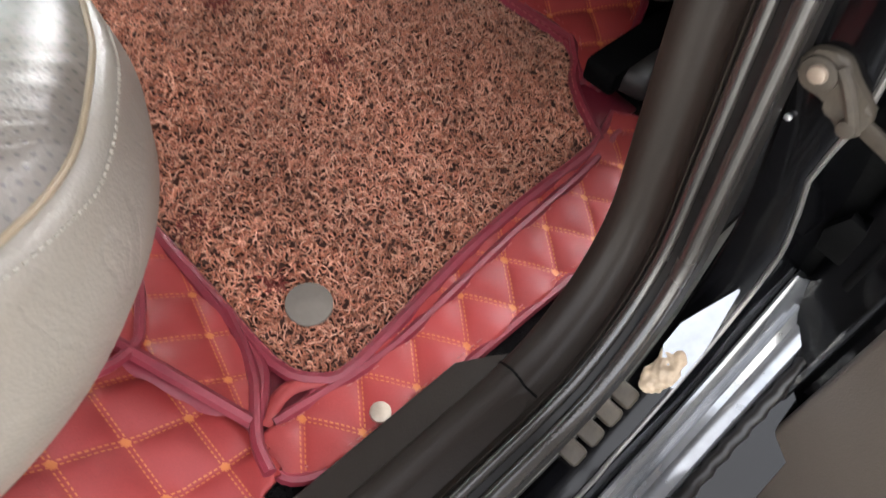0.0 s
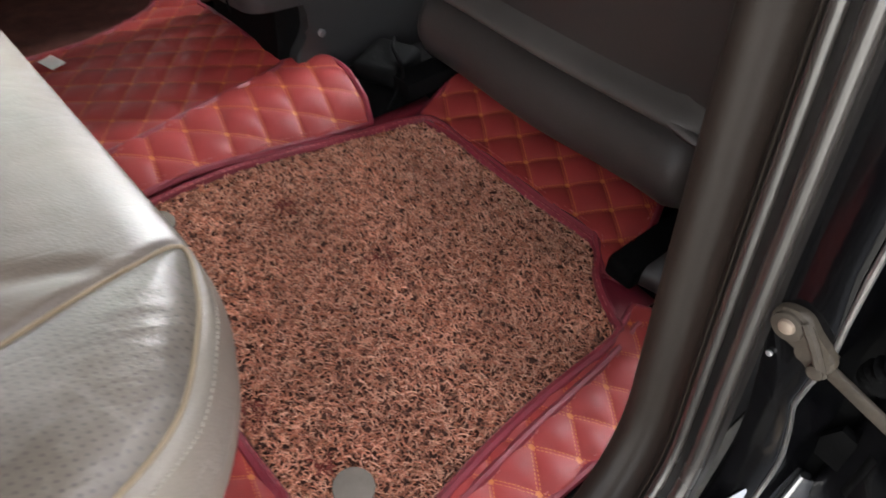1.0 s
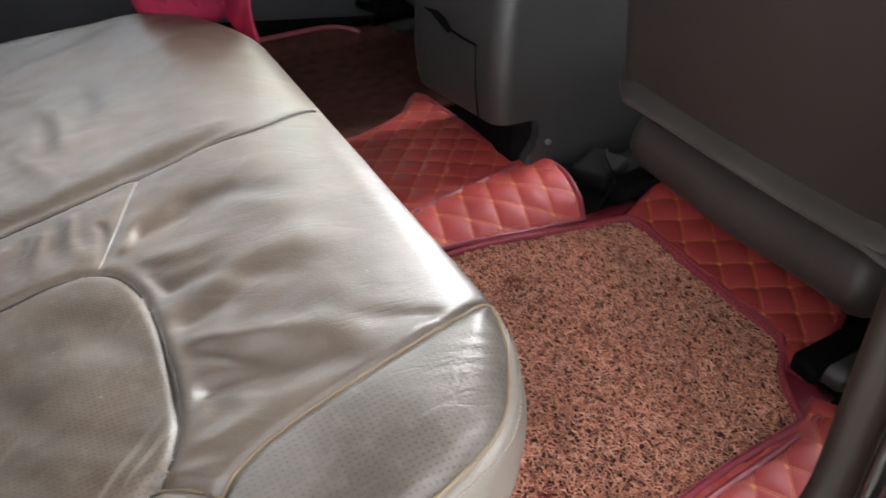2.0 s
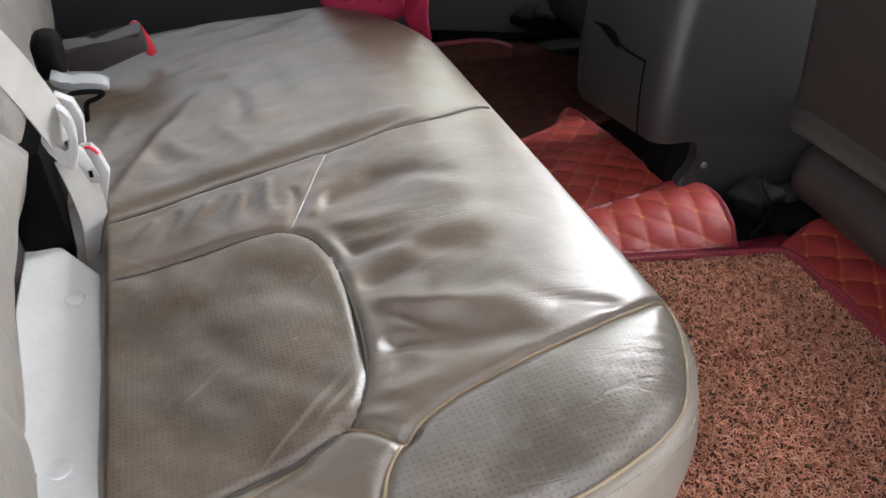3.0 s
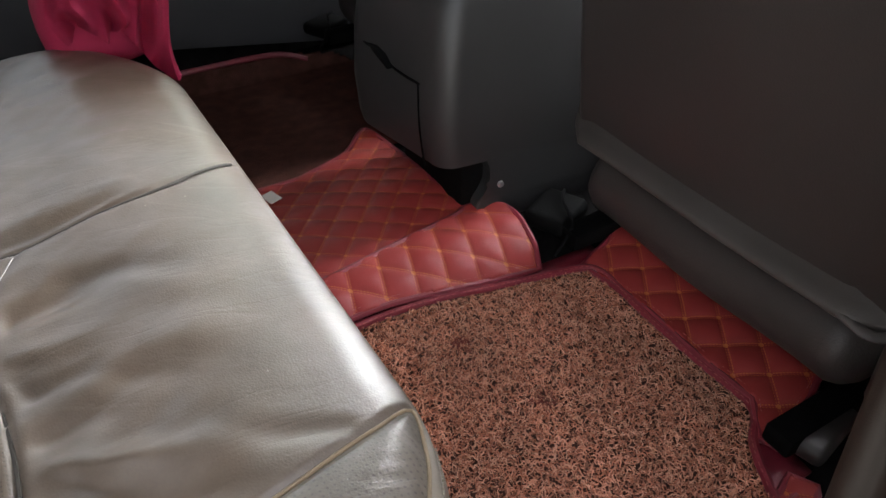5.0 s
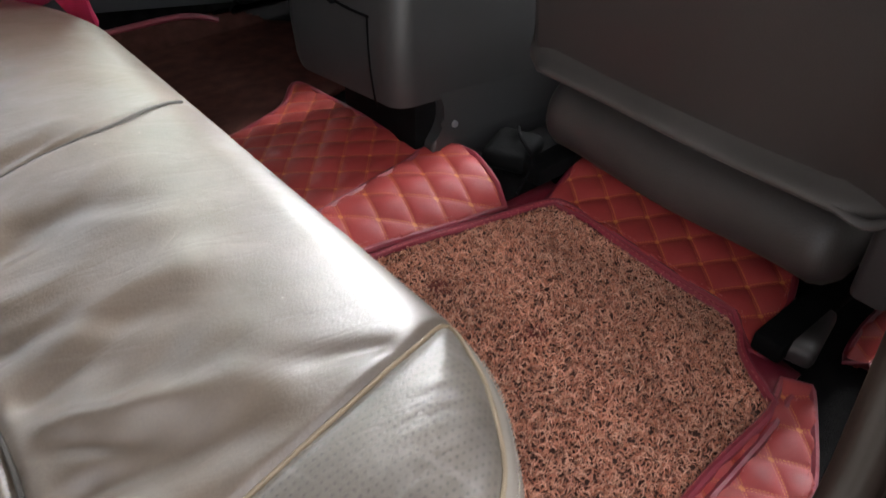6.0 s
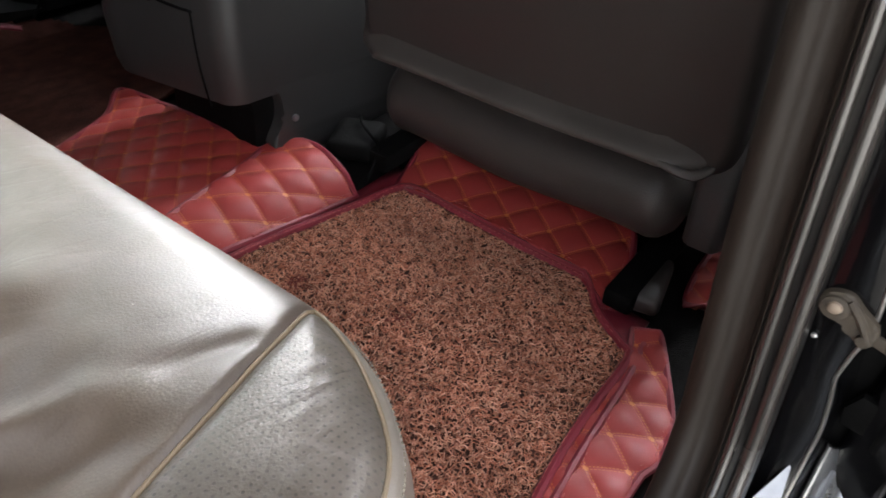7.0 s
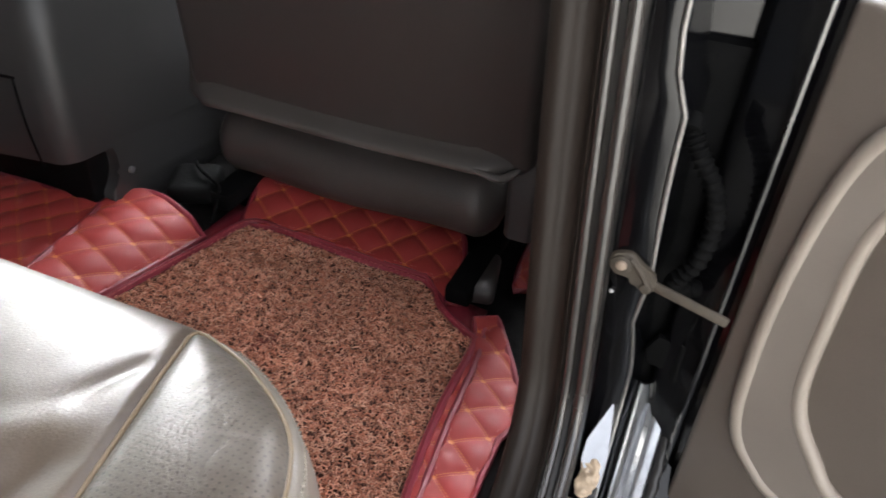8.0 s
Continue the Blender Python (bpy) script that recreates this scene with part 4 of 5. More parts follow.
for v in lobe.verts:
    q = [math.copysign(abs(c) ** 0.72, c) for c in v.co]
    h = sum(abs(c) ** 2.6 for c in q) ** (-1 / 2.6)
    a, b, c = (h * k for k in q)
    v.co = Vector((-0.364 + 0.033 * c, 0.191, 0.498)) + 0.116 * a * Vector((-0.06, 0.566, -0.825)) + 0.043 * b * Vector((0, 0.825, 0.566))
    v.co.x += 0.003 * noise.noise(v.co * 14)
part("bolster_lobe", lobe, LIT_BACK_LEATHER, bench, "rounded grey leather bolster foot, lightened for the light on it")
part("piping", tube(smooth_path([Vector((-0.346 - dx, 0.189, 0.498)) + a * Vector((-0.06, 0.566, -0.825)) + b * Vector((0, 0.825, 0.566)) for a, b, dx in ((-0.11, -0.040, 0.01), (-0.05, -0.042, 0.004), (0.0, -0.043, 0.002), (0.05, -0.042, 0.004), (0.085, -0.037, 0.008), (0.108, -0.020, 0.022))], 6), 0.0018, 7), LIT_BACK_LEATHER, bench)
part("backrest_shell", box((-0.59, 0.665, 0.58), (0.05, 0.95, 0.62), 0.02, 3, Matrix.Rotation(radians(-11.5), 4, "Y")), PLASTIC, bench)

for sx, sy in ((-0.375, 0.585), (-0.378, 0.375)):
    part("stud", disc((sx, sy, 0.2815), 0.0095, 0.003, segs=20), PALE_PANEL, bench, "pale vinyl stud cover")

# Black block added as the shade in the gap, not a seat part.
part("gap_shade", box((-0.405, 0.745, 0.315), (0.05, 0.13, 0.16), 0.01), GREASE_AND_SHADE, bench, "black block for the shade in the buckle gap")

# seat belts at the back of the bench
belt = thing("seat_belt", "grey seat belt with pale buckle hanging by the backrest", "seat belt")
ribbon("webbing", smooth_path([(-0.385, 0.46, 0.64), (-0.370, 0.53, 0.575), (-0.364, 0.60, 0.51), (-0.358, 0.655, 0.44), (-0.354, 0.672, 0.405)], 6), (0.010, 0.016, 0.003), 0.0022, WEBBING, belt, "flat grey woven webbing")
ribbon("webbing", smooth_path([(-0.356, 0.676, 0.39), (-0.353, 0.684, 0.345), (-0.353, 0.688, 0.305), (-0.360, 0.69, 0.255)], 6), (0.013, 0.008, 0.004), 0.0022, WEBBING, belt)
bk = part("tongue", prism(flat_curve([(-0.372, 0.412), (-0.368, 0.420), (-0.360, 0.412), (-0.353, 0.398), (-0.346, 0.430), (-0.351, 0.448), (-0.344, 0.440), (-0.340, 0.425), (-0.347, 0.388), (-0.354, 0.382), (-0.360, 0.388)], 3, True), 0.655, 0.668, "y", 0.003, 2), BUCKLE, belt, "pale plastic belt tongue")
part("blade", prism([(-0.347, 0.401), (-0.341, 0.394), (-0.334, 0.362), (-0.336, 0.354), (-0.344, 0.356), (-0.353, 0.389)], 0.672, 0.675, "y", 0.001), STEEL, bk, "bare steel blade")
part("slot", box((-0.341, 0.6715, 0.366), (0.004, 0.001, 0.008), 0.0004, 1), GREASE_AND_SHADE, bk)
part("buckle", prism([(-0.349, 0.378), (-0.339, 0.378), (-0.333, 0.368), (-0.328, 0.345), (-0.341, 0.307), (-0.354, 0.270), (-0.362, 0.285), (-0.352, 0.338)], 0.705, 0.722, "y", 0.004, 2), BUCKLE, belt, "pale plastic belt buckle")
part("red_rim", tube(smooth_path([(-0.346, 0.706, 0.3785), (-0.339, 0.704, 0.3785), (-0.334, 0.706, 0.370)], 5), 0.0016, 6), RED_TAB, belt)
spare = thing("spare_buckle", "black and grey belt buckle tucked behind the cushion", "seat belt")
part("stalk", prism([(-0.366, 0.418), (-0.350, 0.408), (-0.345, 0.386), (-0.351, 0.352), (-0.362, 0.352)], 0.755, 0.772, "y", 0.004, 2), BUCKLE, spare)
part("body", prism(flat_curve([(-0.370, 0.424), (-0.355, 0.416), (-0.337, 0.415), (-0.316, 0.409), (-0.318, 0.402), (-0.332, 0.404), (-0.352, 0.408), (-0.368, 0.414)], 3, True), 0.785, 0.812, "y", 0.002, 2), GREY_PLASTIC, spare)
part("loop", tube(smooth_path([(-0.356, 0.782, 0.404), (-0.340, 0.780, 0.407), (-0.322, 0.782, 0.403), (-0.330, 0.784, 0.396), (-0.341, 0.782, 0.392), (-0.346, 0.784, 0.372), (-0.352, 0.784, 0.390)], 5, True), 0.0028, 6, True), GREASE_AND_SHADE, spare, "thin black cord loop")
part("holder", box((-0.372, 0.84, 0.43), (0.03, 0.05, 0.05), 0.012, 3), GREASE_AND_SHADE, spare)
tab = thing("centre_buckle", "belt buckle with bright red release tab on the bench", "seat belt")
part("body", prism([(-0.385, 0.368), (-0.345, 0.366), (-0.282, 0.382), (-0.278, 0.352), (-0.345, 0.330), (-0.385, 0.335)], 1.02, 1.065, "y", 0.006, 2), SEATBACK, tab, "dark plastic buckle body")
part("release_tab", prism(flat_curve([(-0.297, 0.369), (-0.292, 0.378), (-0.283, 0.374), (-0.2695, 0.337), (-0.273, 0.329), (-0.283, 0.331)], 3, True), 1.066, 1.078, "y", 0.002, 2), RED_TAB, tab, "bright red plastic tab")

# ---- front seat seen from behind ----
front_seat = thing("front_seat", "dark grey vinyl back of the front seat", "car seat")
fv, fq, fr = pad(0.265, 0.34, 0.04, 0.022, 0.06, 0.012, lambda u, v: 0.012 * np.exp(-(v / 0.3) ** 2) * (1 - (u / 0.3) ** 2) - 0.004 * np.exp(-((u + 0.185) / 0.004) ** 2) + 0.0015 * wrinkles(u * 7, v * 7, 6.0))
fev, few = np.array([-0.12, 0, 0.993]), np.array([-0.993, 0, -0.12])
fw = np.array([0.585, 0.49, 0.565]) + fv[:, :1] * np.array([0, 1, 0]) + fv[:, 1:2] * fev + fv[:, 2:] * few
mesh_part("backboard", fw.tolist(), fq.tolist(), SEATBACK, front_seat, "smooth dark vinyl seat back board")


def lip_form():
    """The seat back's lower end, flaring towards the rear into a thin ledge that tapers at both ends."""
    prof = smooth_path([(0.632, 0, 0.300), (0.627, 0, 0.278), (0.613, 0, 0.264), (0.594, 0, 0.255), (0.585, 0, 0.248), (0.588, 0, 0.240), (0.612, 0, 0.237), (0.650, 0, 0.240)], 4)
    bm = bmesh.new()
    rings = []
    for k in range(33):
        s = k / 32
        y = 0.757 - 0.505 * s
        t = min(1.0, 0.15 + 9 * s, 0.35 + 9 * (1 - s))
        dip = 0.004 * s + 0.0015 * math.sin(s * 8)
        rings.append([bm.verts.new((0.634 + (p.x - 0.634) * 0.83 * t, y, p.z + dip)) for p in prof])
    for r, q in zip(rings[:-1], rings[1:]):
        for j in range(len(prof)):
            bm.faces.new((r[j], r[(j + 1) % len(prof)], q[(j + 1) % len(prof)], q[j]))
    bm.faces.new(rings[0])
    bm.faces.new(rings[-1][::-1])
    return bm


part("lip_end", tube(smooth_path([(0.604, 0.322, 0.254), (0.599, 0.290, 0.250), (0.600, 0.268, 0.246), (0.607, 0.256, 0.246), (0.622, 0.246, 0.251), (0.642, 0.240, 0.256)], 6), 0.007, 10, flat=0.7, ripple=lambda i: 1.0 if i < 20 else 1.0 - 0.06 * (i - 20)), LIT_SEAT_LIP, front_seat, "hooked end of the seat back's lower edge")
part("lower_lip", lip_form(), LIT_SEAT_LIP, front_seat, "thin flared lower edge of the seat back")


def roll_form(y0, y1, cx, cz, rx, rz):
    bm = bmesh.new()
    rings = []
    for k in range(41):
        s = k / 40
        y = y0 + (y1 - y0) * s
        e = min(1.0, math.sqrt(max(0.0, 1 - (max(0, 0.09 - min(s, 1 - s)) / 0.09) ** 2)) + 0.02)
        sag = 0.004 * math.sin(s * 9)
        rings.append([bm.verts.new((cx + rx * e * math.cos(a), y, cz + sag + rz * e * math.sin(a))) for a in (2 * math.pi * j / 24 for j in range(24))])
    for r, t in zip(rings[:-1], rings[1:]):
        for j in range(24):
            bm.faces.new((r[j], r[(j + 1) % 24], t[(j + 1) % 24], t[j]))
    bm.faces.new(rings[0])
    bm.faces.new(rings[-1][::-1])
    return bm


part("seat_roll", roll_form(0.270, 0.745, 0.704, 0.153, 0.073, 0.063), SEAT_ROLL, front_seat, "dark vinyl roll under the seat back")
part("cushion", box((0.93, 0.49, 0.17), (0.42, 0.5, 0.14), 0.04, 4), SEATBACK, front_seat)
part("recliner_cover", prism([(0.645, 0.13), (0.70, 0.10), (0.86, 0.10), (0.86, 0.30), (0.68, 0.32), (0.63, 0.24)], 0.215, 0.262, "y", 0.012, 3), PLASTIC, front_seat, "dark plastic hinge cover")
rail = part("seat_rail", box((0.80, 0.30, 0.045), (0.42, 0.04, 0.03), 0.006), GREASE_AND_SHADE, front_seat)
part("seat_rail", box((0.80, 0.70, 0.085), (0.42, 0.04, 0.03), 0.006), GREASE_AND_SHADE, front_seat)
foot = part("rail_bracket", box((0.615, 0.76, 0.088), (0.09, 0.075, 0.03), 0.012, 3, Matrix.Rotation(radians(25), 4, "Z")), GREASE_AND_SHADE, front_seat, "black steel rail foot")
part("bracket_edge", tube(smooth_path([(0.640, 0.775, 0.112), (0.619, 0.751, 0.115), (0.611, 0.728, 0.109), (0.599, 0.703, 0.104), (0.587, 0.702, 0.080), (0.568, 0.700, 0.060)], 6), 0.0030, 7), GREASE_AND_SHADE, foot, "thin greasy steel lever")
part("rail_cover", box((0.655, 0.288, 0.042), (0.10, 0.055, 0.03), 0.010, 3, Matrix.Rotation(radians(12), 4, "Z")), SEATBACK, front_seat, "dark plastic rail end cover")

# Copy of the front seat, added to keep light off the far footwell.
far_seat = copy_thing(front_seat, pose(0, 0.885, 0))
tagged(far_seat, "dark grey vinyl seat added beyond the console to shade the floor")

# ---- centre console ----
console = thing("centre_console", "dark grey plastic rear end of the centre console", "console")
body = []
for a in range(0, 91, 15):
    body.append((0.475 - 0.035 * math.sin(radians(a)), 0.85 - 0.032 * math.cos(radians(a))))
for a in range(0, 91, 15):
    body.append((0.450 - 0.040 * math.cos(radians(a)), 1.00 + 0.050 * math.sin(radians(a))))
body += [(0.9, 1.05), (1.3, 1.05), (1.3, 0.818), (0.9, 0.818)]
cbm = bmesh.new()
levels = [(0.0, 0.0), (0.02, -0.004), (0.10, -0.008), (0.20, -0.004), (0.29, 0.006), (0.325, 0.016), (0.345, 0.03)]


def console_base(x, y):
    """The lower edge of the rear shell hangs clear of the tunnel."""
    return 0.184 + 0.03 * max(0.0, y - 0.84) if x < 0.5 else 0.15


crings = []
for h, inset in levels:
    ringv = []
    for x, y in body:
        b0 = console_base(x, y)
        z = b0 + (0.455 - b0) * (h / 0.345)
        ix = inset if x < 0.6 else 0
        ringv.append(cbm.verts.new((x + ix, y + (inset * 0.6 if y < 0.93 else -inset * 0.6), z)))
    crings.append(ringv)
for r, s in zip(crings[:-1], crings[1:]):
    for j in range(len(body)):
        cbm.faces.new((r[j], r[(j + 1) % len(body)], s[(j + 1) % len(body)], s[j]))
cbm.faces.new(crings[0])
cbm.faces.new(crings[-1][::-1])
part("shell", cbm, CONSOLE, console, sharp=60)
part("lower_side", prism(flat_curve([(0.506, 0.07), (0.503, 0.105), (0.516, 0.125), (0.524, 0.145), (0.521, 0.175), (0.505, 0.196), (0.478, 0.207), (0.47, 0.225), (0.48, 0.25)], 4) + [(1.2, 0.25), (1.2, 0.05), (0.70, 0.05)], 0.8165, 0.90, "y", 0.006, 3), CONSOLE, console, "screwed lower side panel")
# Black block painted in as the shade beneath the shell.
part("shell_shade", box((0.815, 0.93, 0.14), (0.66, 0.188, 0.14), 0.01), GREASE_AND_SHADE, console, "black block for the shade under the shell")
part("screw", disc((0.544, 0.8155, 0.133), 0.0055, 0.006, turn=Matrix.Rotation(radians(90), 4, "X"), segs=14), STEEL, console, "bright screw head")
part("lid_seam", tube(smooth_path([(0.4135, 1.01, 0.331), (0.409, 0.985, 0.329), (0.4155, 0.945, 0.3265), (0.4195, 0.921, 0.313), (0.428, 0.874, 0.3085), (0.4385, 0.857, 0.307)], 6), 0.0020, 6), GREASE_AND_SHADE, console)
part("lid_seam", tube(smooth_path([(0.4295, 0.8665, 0.308), (0.4285, 0.8645, 0.271), (0.4290, 0.8625, 0.235), (0.4320, 0.8595, 0.197), (0.4345, 0.858, 0.178)], 6), 0.0015, 6), GREASE_AND_SHADE, console)
# Solid black plug; the slot's inner shade is its colour.
part("finger_slot", prism([(0.984, 0.331), (0.958, 0.334), (0.938, 0.328), (0.921, 0.312), (0.944, 0.3215), (0.965, 0.325)], 0.4085, 0.44, "x", 0.002, 2), GREASE_AND_SHADE, console, "dark finger slot")
part("cup_rim", tube([(0.51 + 0.035 * math.cos(a), 0.90 + 0.035 * math.sin(a), 0.457) for a in (2 * math.pi * j / 20 for j in range(20))], 0.004, 6, True), SEAM_DARK, console)

# ---- floor mats ----


def lattice(px, py, x0=0.0, y0=0.0, turn=0.0):
    c, s = math.cos(radians(turn)), math.sin(radians(turn))

    def at(x, y):
        p, q = (x - x0) * c + (y - y0) * s, -(x - x0) * s + (y - y0) * c
        return p / px + q / py, p / px - q / py

    return at


PAD = flat_curve([(0.155, 0.60), (0.154, 0.476), (0.157, 0.35), (0.159, 0.265), (0.176, 0.235), (0.205, 0.227), (0.325, 0.244), (0.42, 0.252), (0.53, 0.2535),
                  (0.546, 0.268), (0.563, 0.300), (0.582, 0.326), (0.606, 0.344), (0.617, 0.368), (0.609, 0.448), (0.604, 0.55), (0.605, 0.62), (0.590, 0.652),
                  (0.517, 0.668), (0.44, 0.684), (0.374, 0.698), (0.30, 0.706), (0.22, 0.705), (0.165, 0.700)], 3, True)


def grow(poly, d):
    """Move a closed outline outwards by about d."""
    n, out = len(poly), []
    area = sum(poly[i][0] * poly[(i + 1) % n][1] - poly[(i + 1) % n][0] * poly[i][1] for i in range(n))
    k = 1 if area > 0 else -1
    for i in range(n):
        tx, ty = poly[(i + 1) % n][0] - poly[i - 1][0], poly[(i + 1) % n][1] - poly[i - 1][1]
        h = math.hypot(tx, ty) or 1
        out.append((poly[i][0] + k * d * ty / h, poly[i][1] - k * d * tx / h))
    return out


def draped(line, height, lift=0.0):
    xs, ys = np.array([p[0] for p in line]), np.array([p[1] for p in line])
    zs = height(xs, ys) + lift
    return [(float(a), float(b), float(c)) for a, b, c in zip(xs, ys, zs)]


def strands(name, poly, height, count, seed, parent, rad=0.00056, label="", mat=COIL):
    """Loose vinyl coil: short curled strands lying over one another."""
    rng = np.random.default_rng(seed)
    xs, ys = np.array([p[0] for p in poly]), np.array([p[1] for p in poly])
    area = 0.5 * abs(float(np.sum(xs * np.roll(ys, -1) - ys * np.roll(xs, -1))))
    gap = math.sqrt(area / count)
    px, py = (q.ravel() for q in np.meshgrid(np.arange(xs.min(), xs.max(), gap), np.arange(ys.min(), ys.max(), gap)))
    px, py = px + rng.uniform(-0.55, 0.55, len(px)) * gap, py + rng.uniform(-0.55, 0.55, len(py)) * gap
    ok = inside(px, py, poly)
    px, py = px[ok], py[ok]
    n, K = len(px), 7
    head = rng.uniform(0, 2 * np.pi, n)
    bend = rng.normal(0, 0.75, n) + rng.choice([-0.45, 0.45], n)
    step = rng.uniform(0.0018, 0.0029, n)
    base = rng.uniform(-0.007, -0.001, n)
    pts = np.zeros((n, K, 3))
    x, y, h = px.copy(), py.copy(), head.copy()
    phase = rng.uniform(0, 6.3, n)
    for k in range(K):
        pts[:, k, 0], pts[:, k, 1] = x, y
        pts[:, k, 2] = base + 0.0028 * np.sin(phase + k * 1.05)
        x, y = x + step * np.cos(h), y + step * np.sin(h)
        h = h + bend * np.where(k % 4 < 2, 1, -0.7) + rng.normal(0, 0.4, n)
    pts[:, :, 2] += height(pts[:, :, 0], pts[:, :, 1])
    d = np.gradient(pts, axis=1)
    d /= np.linalg.norm(d, axis=2, keepdims=True)
    side = np.cross(d, (0, 0, 1.0))
    side /= np.maximum(np.linalg.norm(side, axis=2, keepdims=True), 1e-6)
    up = np.cross(side, d)
    r = rad * rng.uniform(0.8, 1.25, n)[:, None, None]
    ringv = np.stack([pts + r * (np.cos(a) * side + np.sin(a) * up) for a in (np.pi / 2, np.pi * 7 / 6, np.pi * 11 / 6)], 2)
    verts = ringv.reshape(-1, 3)
    ids = np.arange(n * K * 3).reshape(n, K, 3)
    faces = [np.stack([ids[:, :-1, j], ids[:, :-1, (j + 1) % 3], ids[:, 1:, (j + 1) % 3], ids[:, 1:, j]], -1).reshape(-1, 4) for j in range(3)]
    ob = mesh_part(name, verts.tolist(), np.concatenate(faces).tolist(), mat, parent, label)
    return tagged(ob, kind="stuff")


mat_near = thing("floor_mat", "maroon quilted leatherette floor mat with orange stitching", "floor mat", "fitted floor mats")
TRAY = [(0.10, 0.20), (0.52, 0.215), (0.62, 0.27), (0.66, 0.36), (0.63, 0.70), (0.15, 0.74), (0.10, 0.70)]
field("tray", TRAY, lambda x, y: floor_z(x, y) - 0.010, PIPE_RED, mat_near, cell=0.02)

STRIP = flat_curve([(0.105, 0.222), (0.112, 0.185), (0.16, 0.170), (0.255, 0.168), (0.40, 0.167)], 6) + flat_curve([(0.43, 0.158), (0.49, 0.172), (0.55, 0.208), (0.595, 0.238)], 6) + [(0.585, 0.268), (0.55, 0.256)] + flat_curve([(0.53, 0.250), (0.42, 0.248), (0.325, 0.240), (0.205, 0.222), (0.165, 0.225)], 6)
strip_z = lambda x, y: floor_z(x, y) - 0.003 - 0.05 * np.clip(0.20 - y, 0, 1) + 0.12 * np.clip(x - 0.50, 0, 1) * np.clip((0.26 - y) / 0.03, 0, 1)
strip_lat2 = lambda x, y: tuple(q * 2 for q in lattice(0.111, 0.150, 0.367, 0.216)(x, y))
field("door_strip", STRIP, strip_z, QUILT, mat_near, "quilted strip along the sill", 0.003, 0.005, strip_lat2, 0.006)
part("binding", tube(draped(STRIP, strip_z), 0.0048, 7, True), PIPE_RED, mat_near)
SEAM_LINE = flat_curve([(0.127, 0.226), (0.235, 0.216), (0.384, 0.229), (0.50, 0.236), (0.57, 0.246)], 8)
part("fold", tube(draped(SEAM_LINE, lambda x, y: floor_z(x, y) - 0.001), 0.005, 7), PIPE_RED, mat_near)

FLAP = flat_curve([(0.592, 0.662), (0.612, 0.56), (0.617, 0.45), (0.625, 0.362)], 5) + [(0.590, 0.318), (0.598, 0.300)] + flat_curve([(0.66, 0.318), (0.698, 0.330), (0.722, 0.348), (0.722, 0.40), (0.712, 0.50), (0.70, 0.60), (0.685, 0.685)], 5)
flap_z = lambda x, y: floor_z(x, y) - 0.002 + 0.26 * np.clip(x - 0.60, 0, 1)
field("front_flap", FLAP, flap_z, QUILT, mat_near, "quilted flap under the front seat", 0.003, 0.005, lambda x, y: tuple(q * 2 for q in lattice(0.12, 0.13, 0.63, 0.40, 10)(x, y)), 0.006)
part("binding", tube(draped(FLAP, flap_z), 0.005, 7, True), PIPE_RED, mat_near)

WALL = flat_curve([(0.12, 0.715), (0.22, 0.716), (0.30, 0.716), (0.42, 0.700), (0.53, 0.686)], 5) + flat_curve([(0.545, 0.720), (0.552, 0.775), (0.548, 0.808)], 5) + flat_curve([(0.530, 0.828), (0.495, 0.834), (0.455, 0.823), (0.353, 0.806), (0.25, 0.788), (0.12, 0.775)], 5)
wall_z = lambda x, y: floor_z(x, 0.69 + 0 * y) - 0.002 + (y - 0.69) * 0.24 + 0.013 * np.sin(np.pi * np.clip((y - 0.69) / 0.14, 0, 1))
field("tunnel_wall", WALL, wall_z, QUILT, mat_near, "quilted side rising to the tunnel", 0.003, 0.005, lambda x, y: tuple(q * 2 for q in lattice(0.115, 0.16, 0.35, 0.745, 20)(x, y)), 0.006)
part("binding", tube(draped(WALL, wall_z), 0.005, 7, True), PIPE_RED, mat_near)

SIDE = [(0.152, 0.72), (0.151, 0.47)] + flat_curve([(0.150, 0.36), (0.149, 0.30), (0.146, 0.268), (0.132, 0.245), (0.113, 0.226)], 5) + [(0.068, 0.335), (0.045, 0.40), (0.03, 0.72)]
side_z = lambda x, y: floor_z(x, y) - 0.002 + 0.55 * np.clip(0.150 - x, 0, 1)
field("seat_side_wall", SIDE, side_z, QUILT, mat_near, "quilted side rising under the bench", 0.003, 0.005, lambda x, y: tuple(q * 2 for q in lattice(0.12, 0.12, 0.10, 0.36, 30)(x, y)), 0.006)
part("binding", tube(draped(SIDE, side_z, 0.002), 0.0055, 7, True), PIPE_RED, mat_near)
part("binding", tube(draped(flat_curve([(0.134, 0.45), (0.127, 0.408), (0.109, 0.364), (0.094, 0.336), (0.083, 0.32), (0.062, 0.309), (0.041, 0.306)], 5), lambda x, y: np.maximum(side_z(x, y), 0.0), 0.003), 0.0045, 7), PIPE_RED, mat_near)
CORNER_P = [(0.113, 0.222), (0.076, 0.332), (0.06, 0.42), (-0.08, 0.42), (-0.10, 0.20), (0.06, 0.178), (0.108, 0.19)]
corner_z = lambda x, y: floor_z(x, y) - 0.004 - 0.4 * np.clip(0.30 - y, 0, 1) * np.clip((0.10 - x) / 0.05, 0, 1) - 0.12 * np.clip(y - 0.33, 0, 1) + 0.42 * np.clip(0.13 - x, 0, 1)
field("corner_panel", CORNER_P, corner_z, QUILT, mat_near, "pale lit quilted corner by the door", 0.003, 0.005, lambda x, y: tuple(q * 2 for q in lattice(0.11, 0.13, 0.04, 0.27, 40)(x, y)), 0.006)
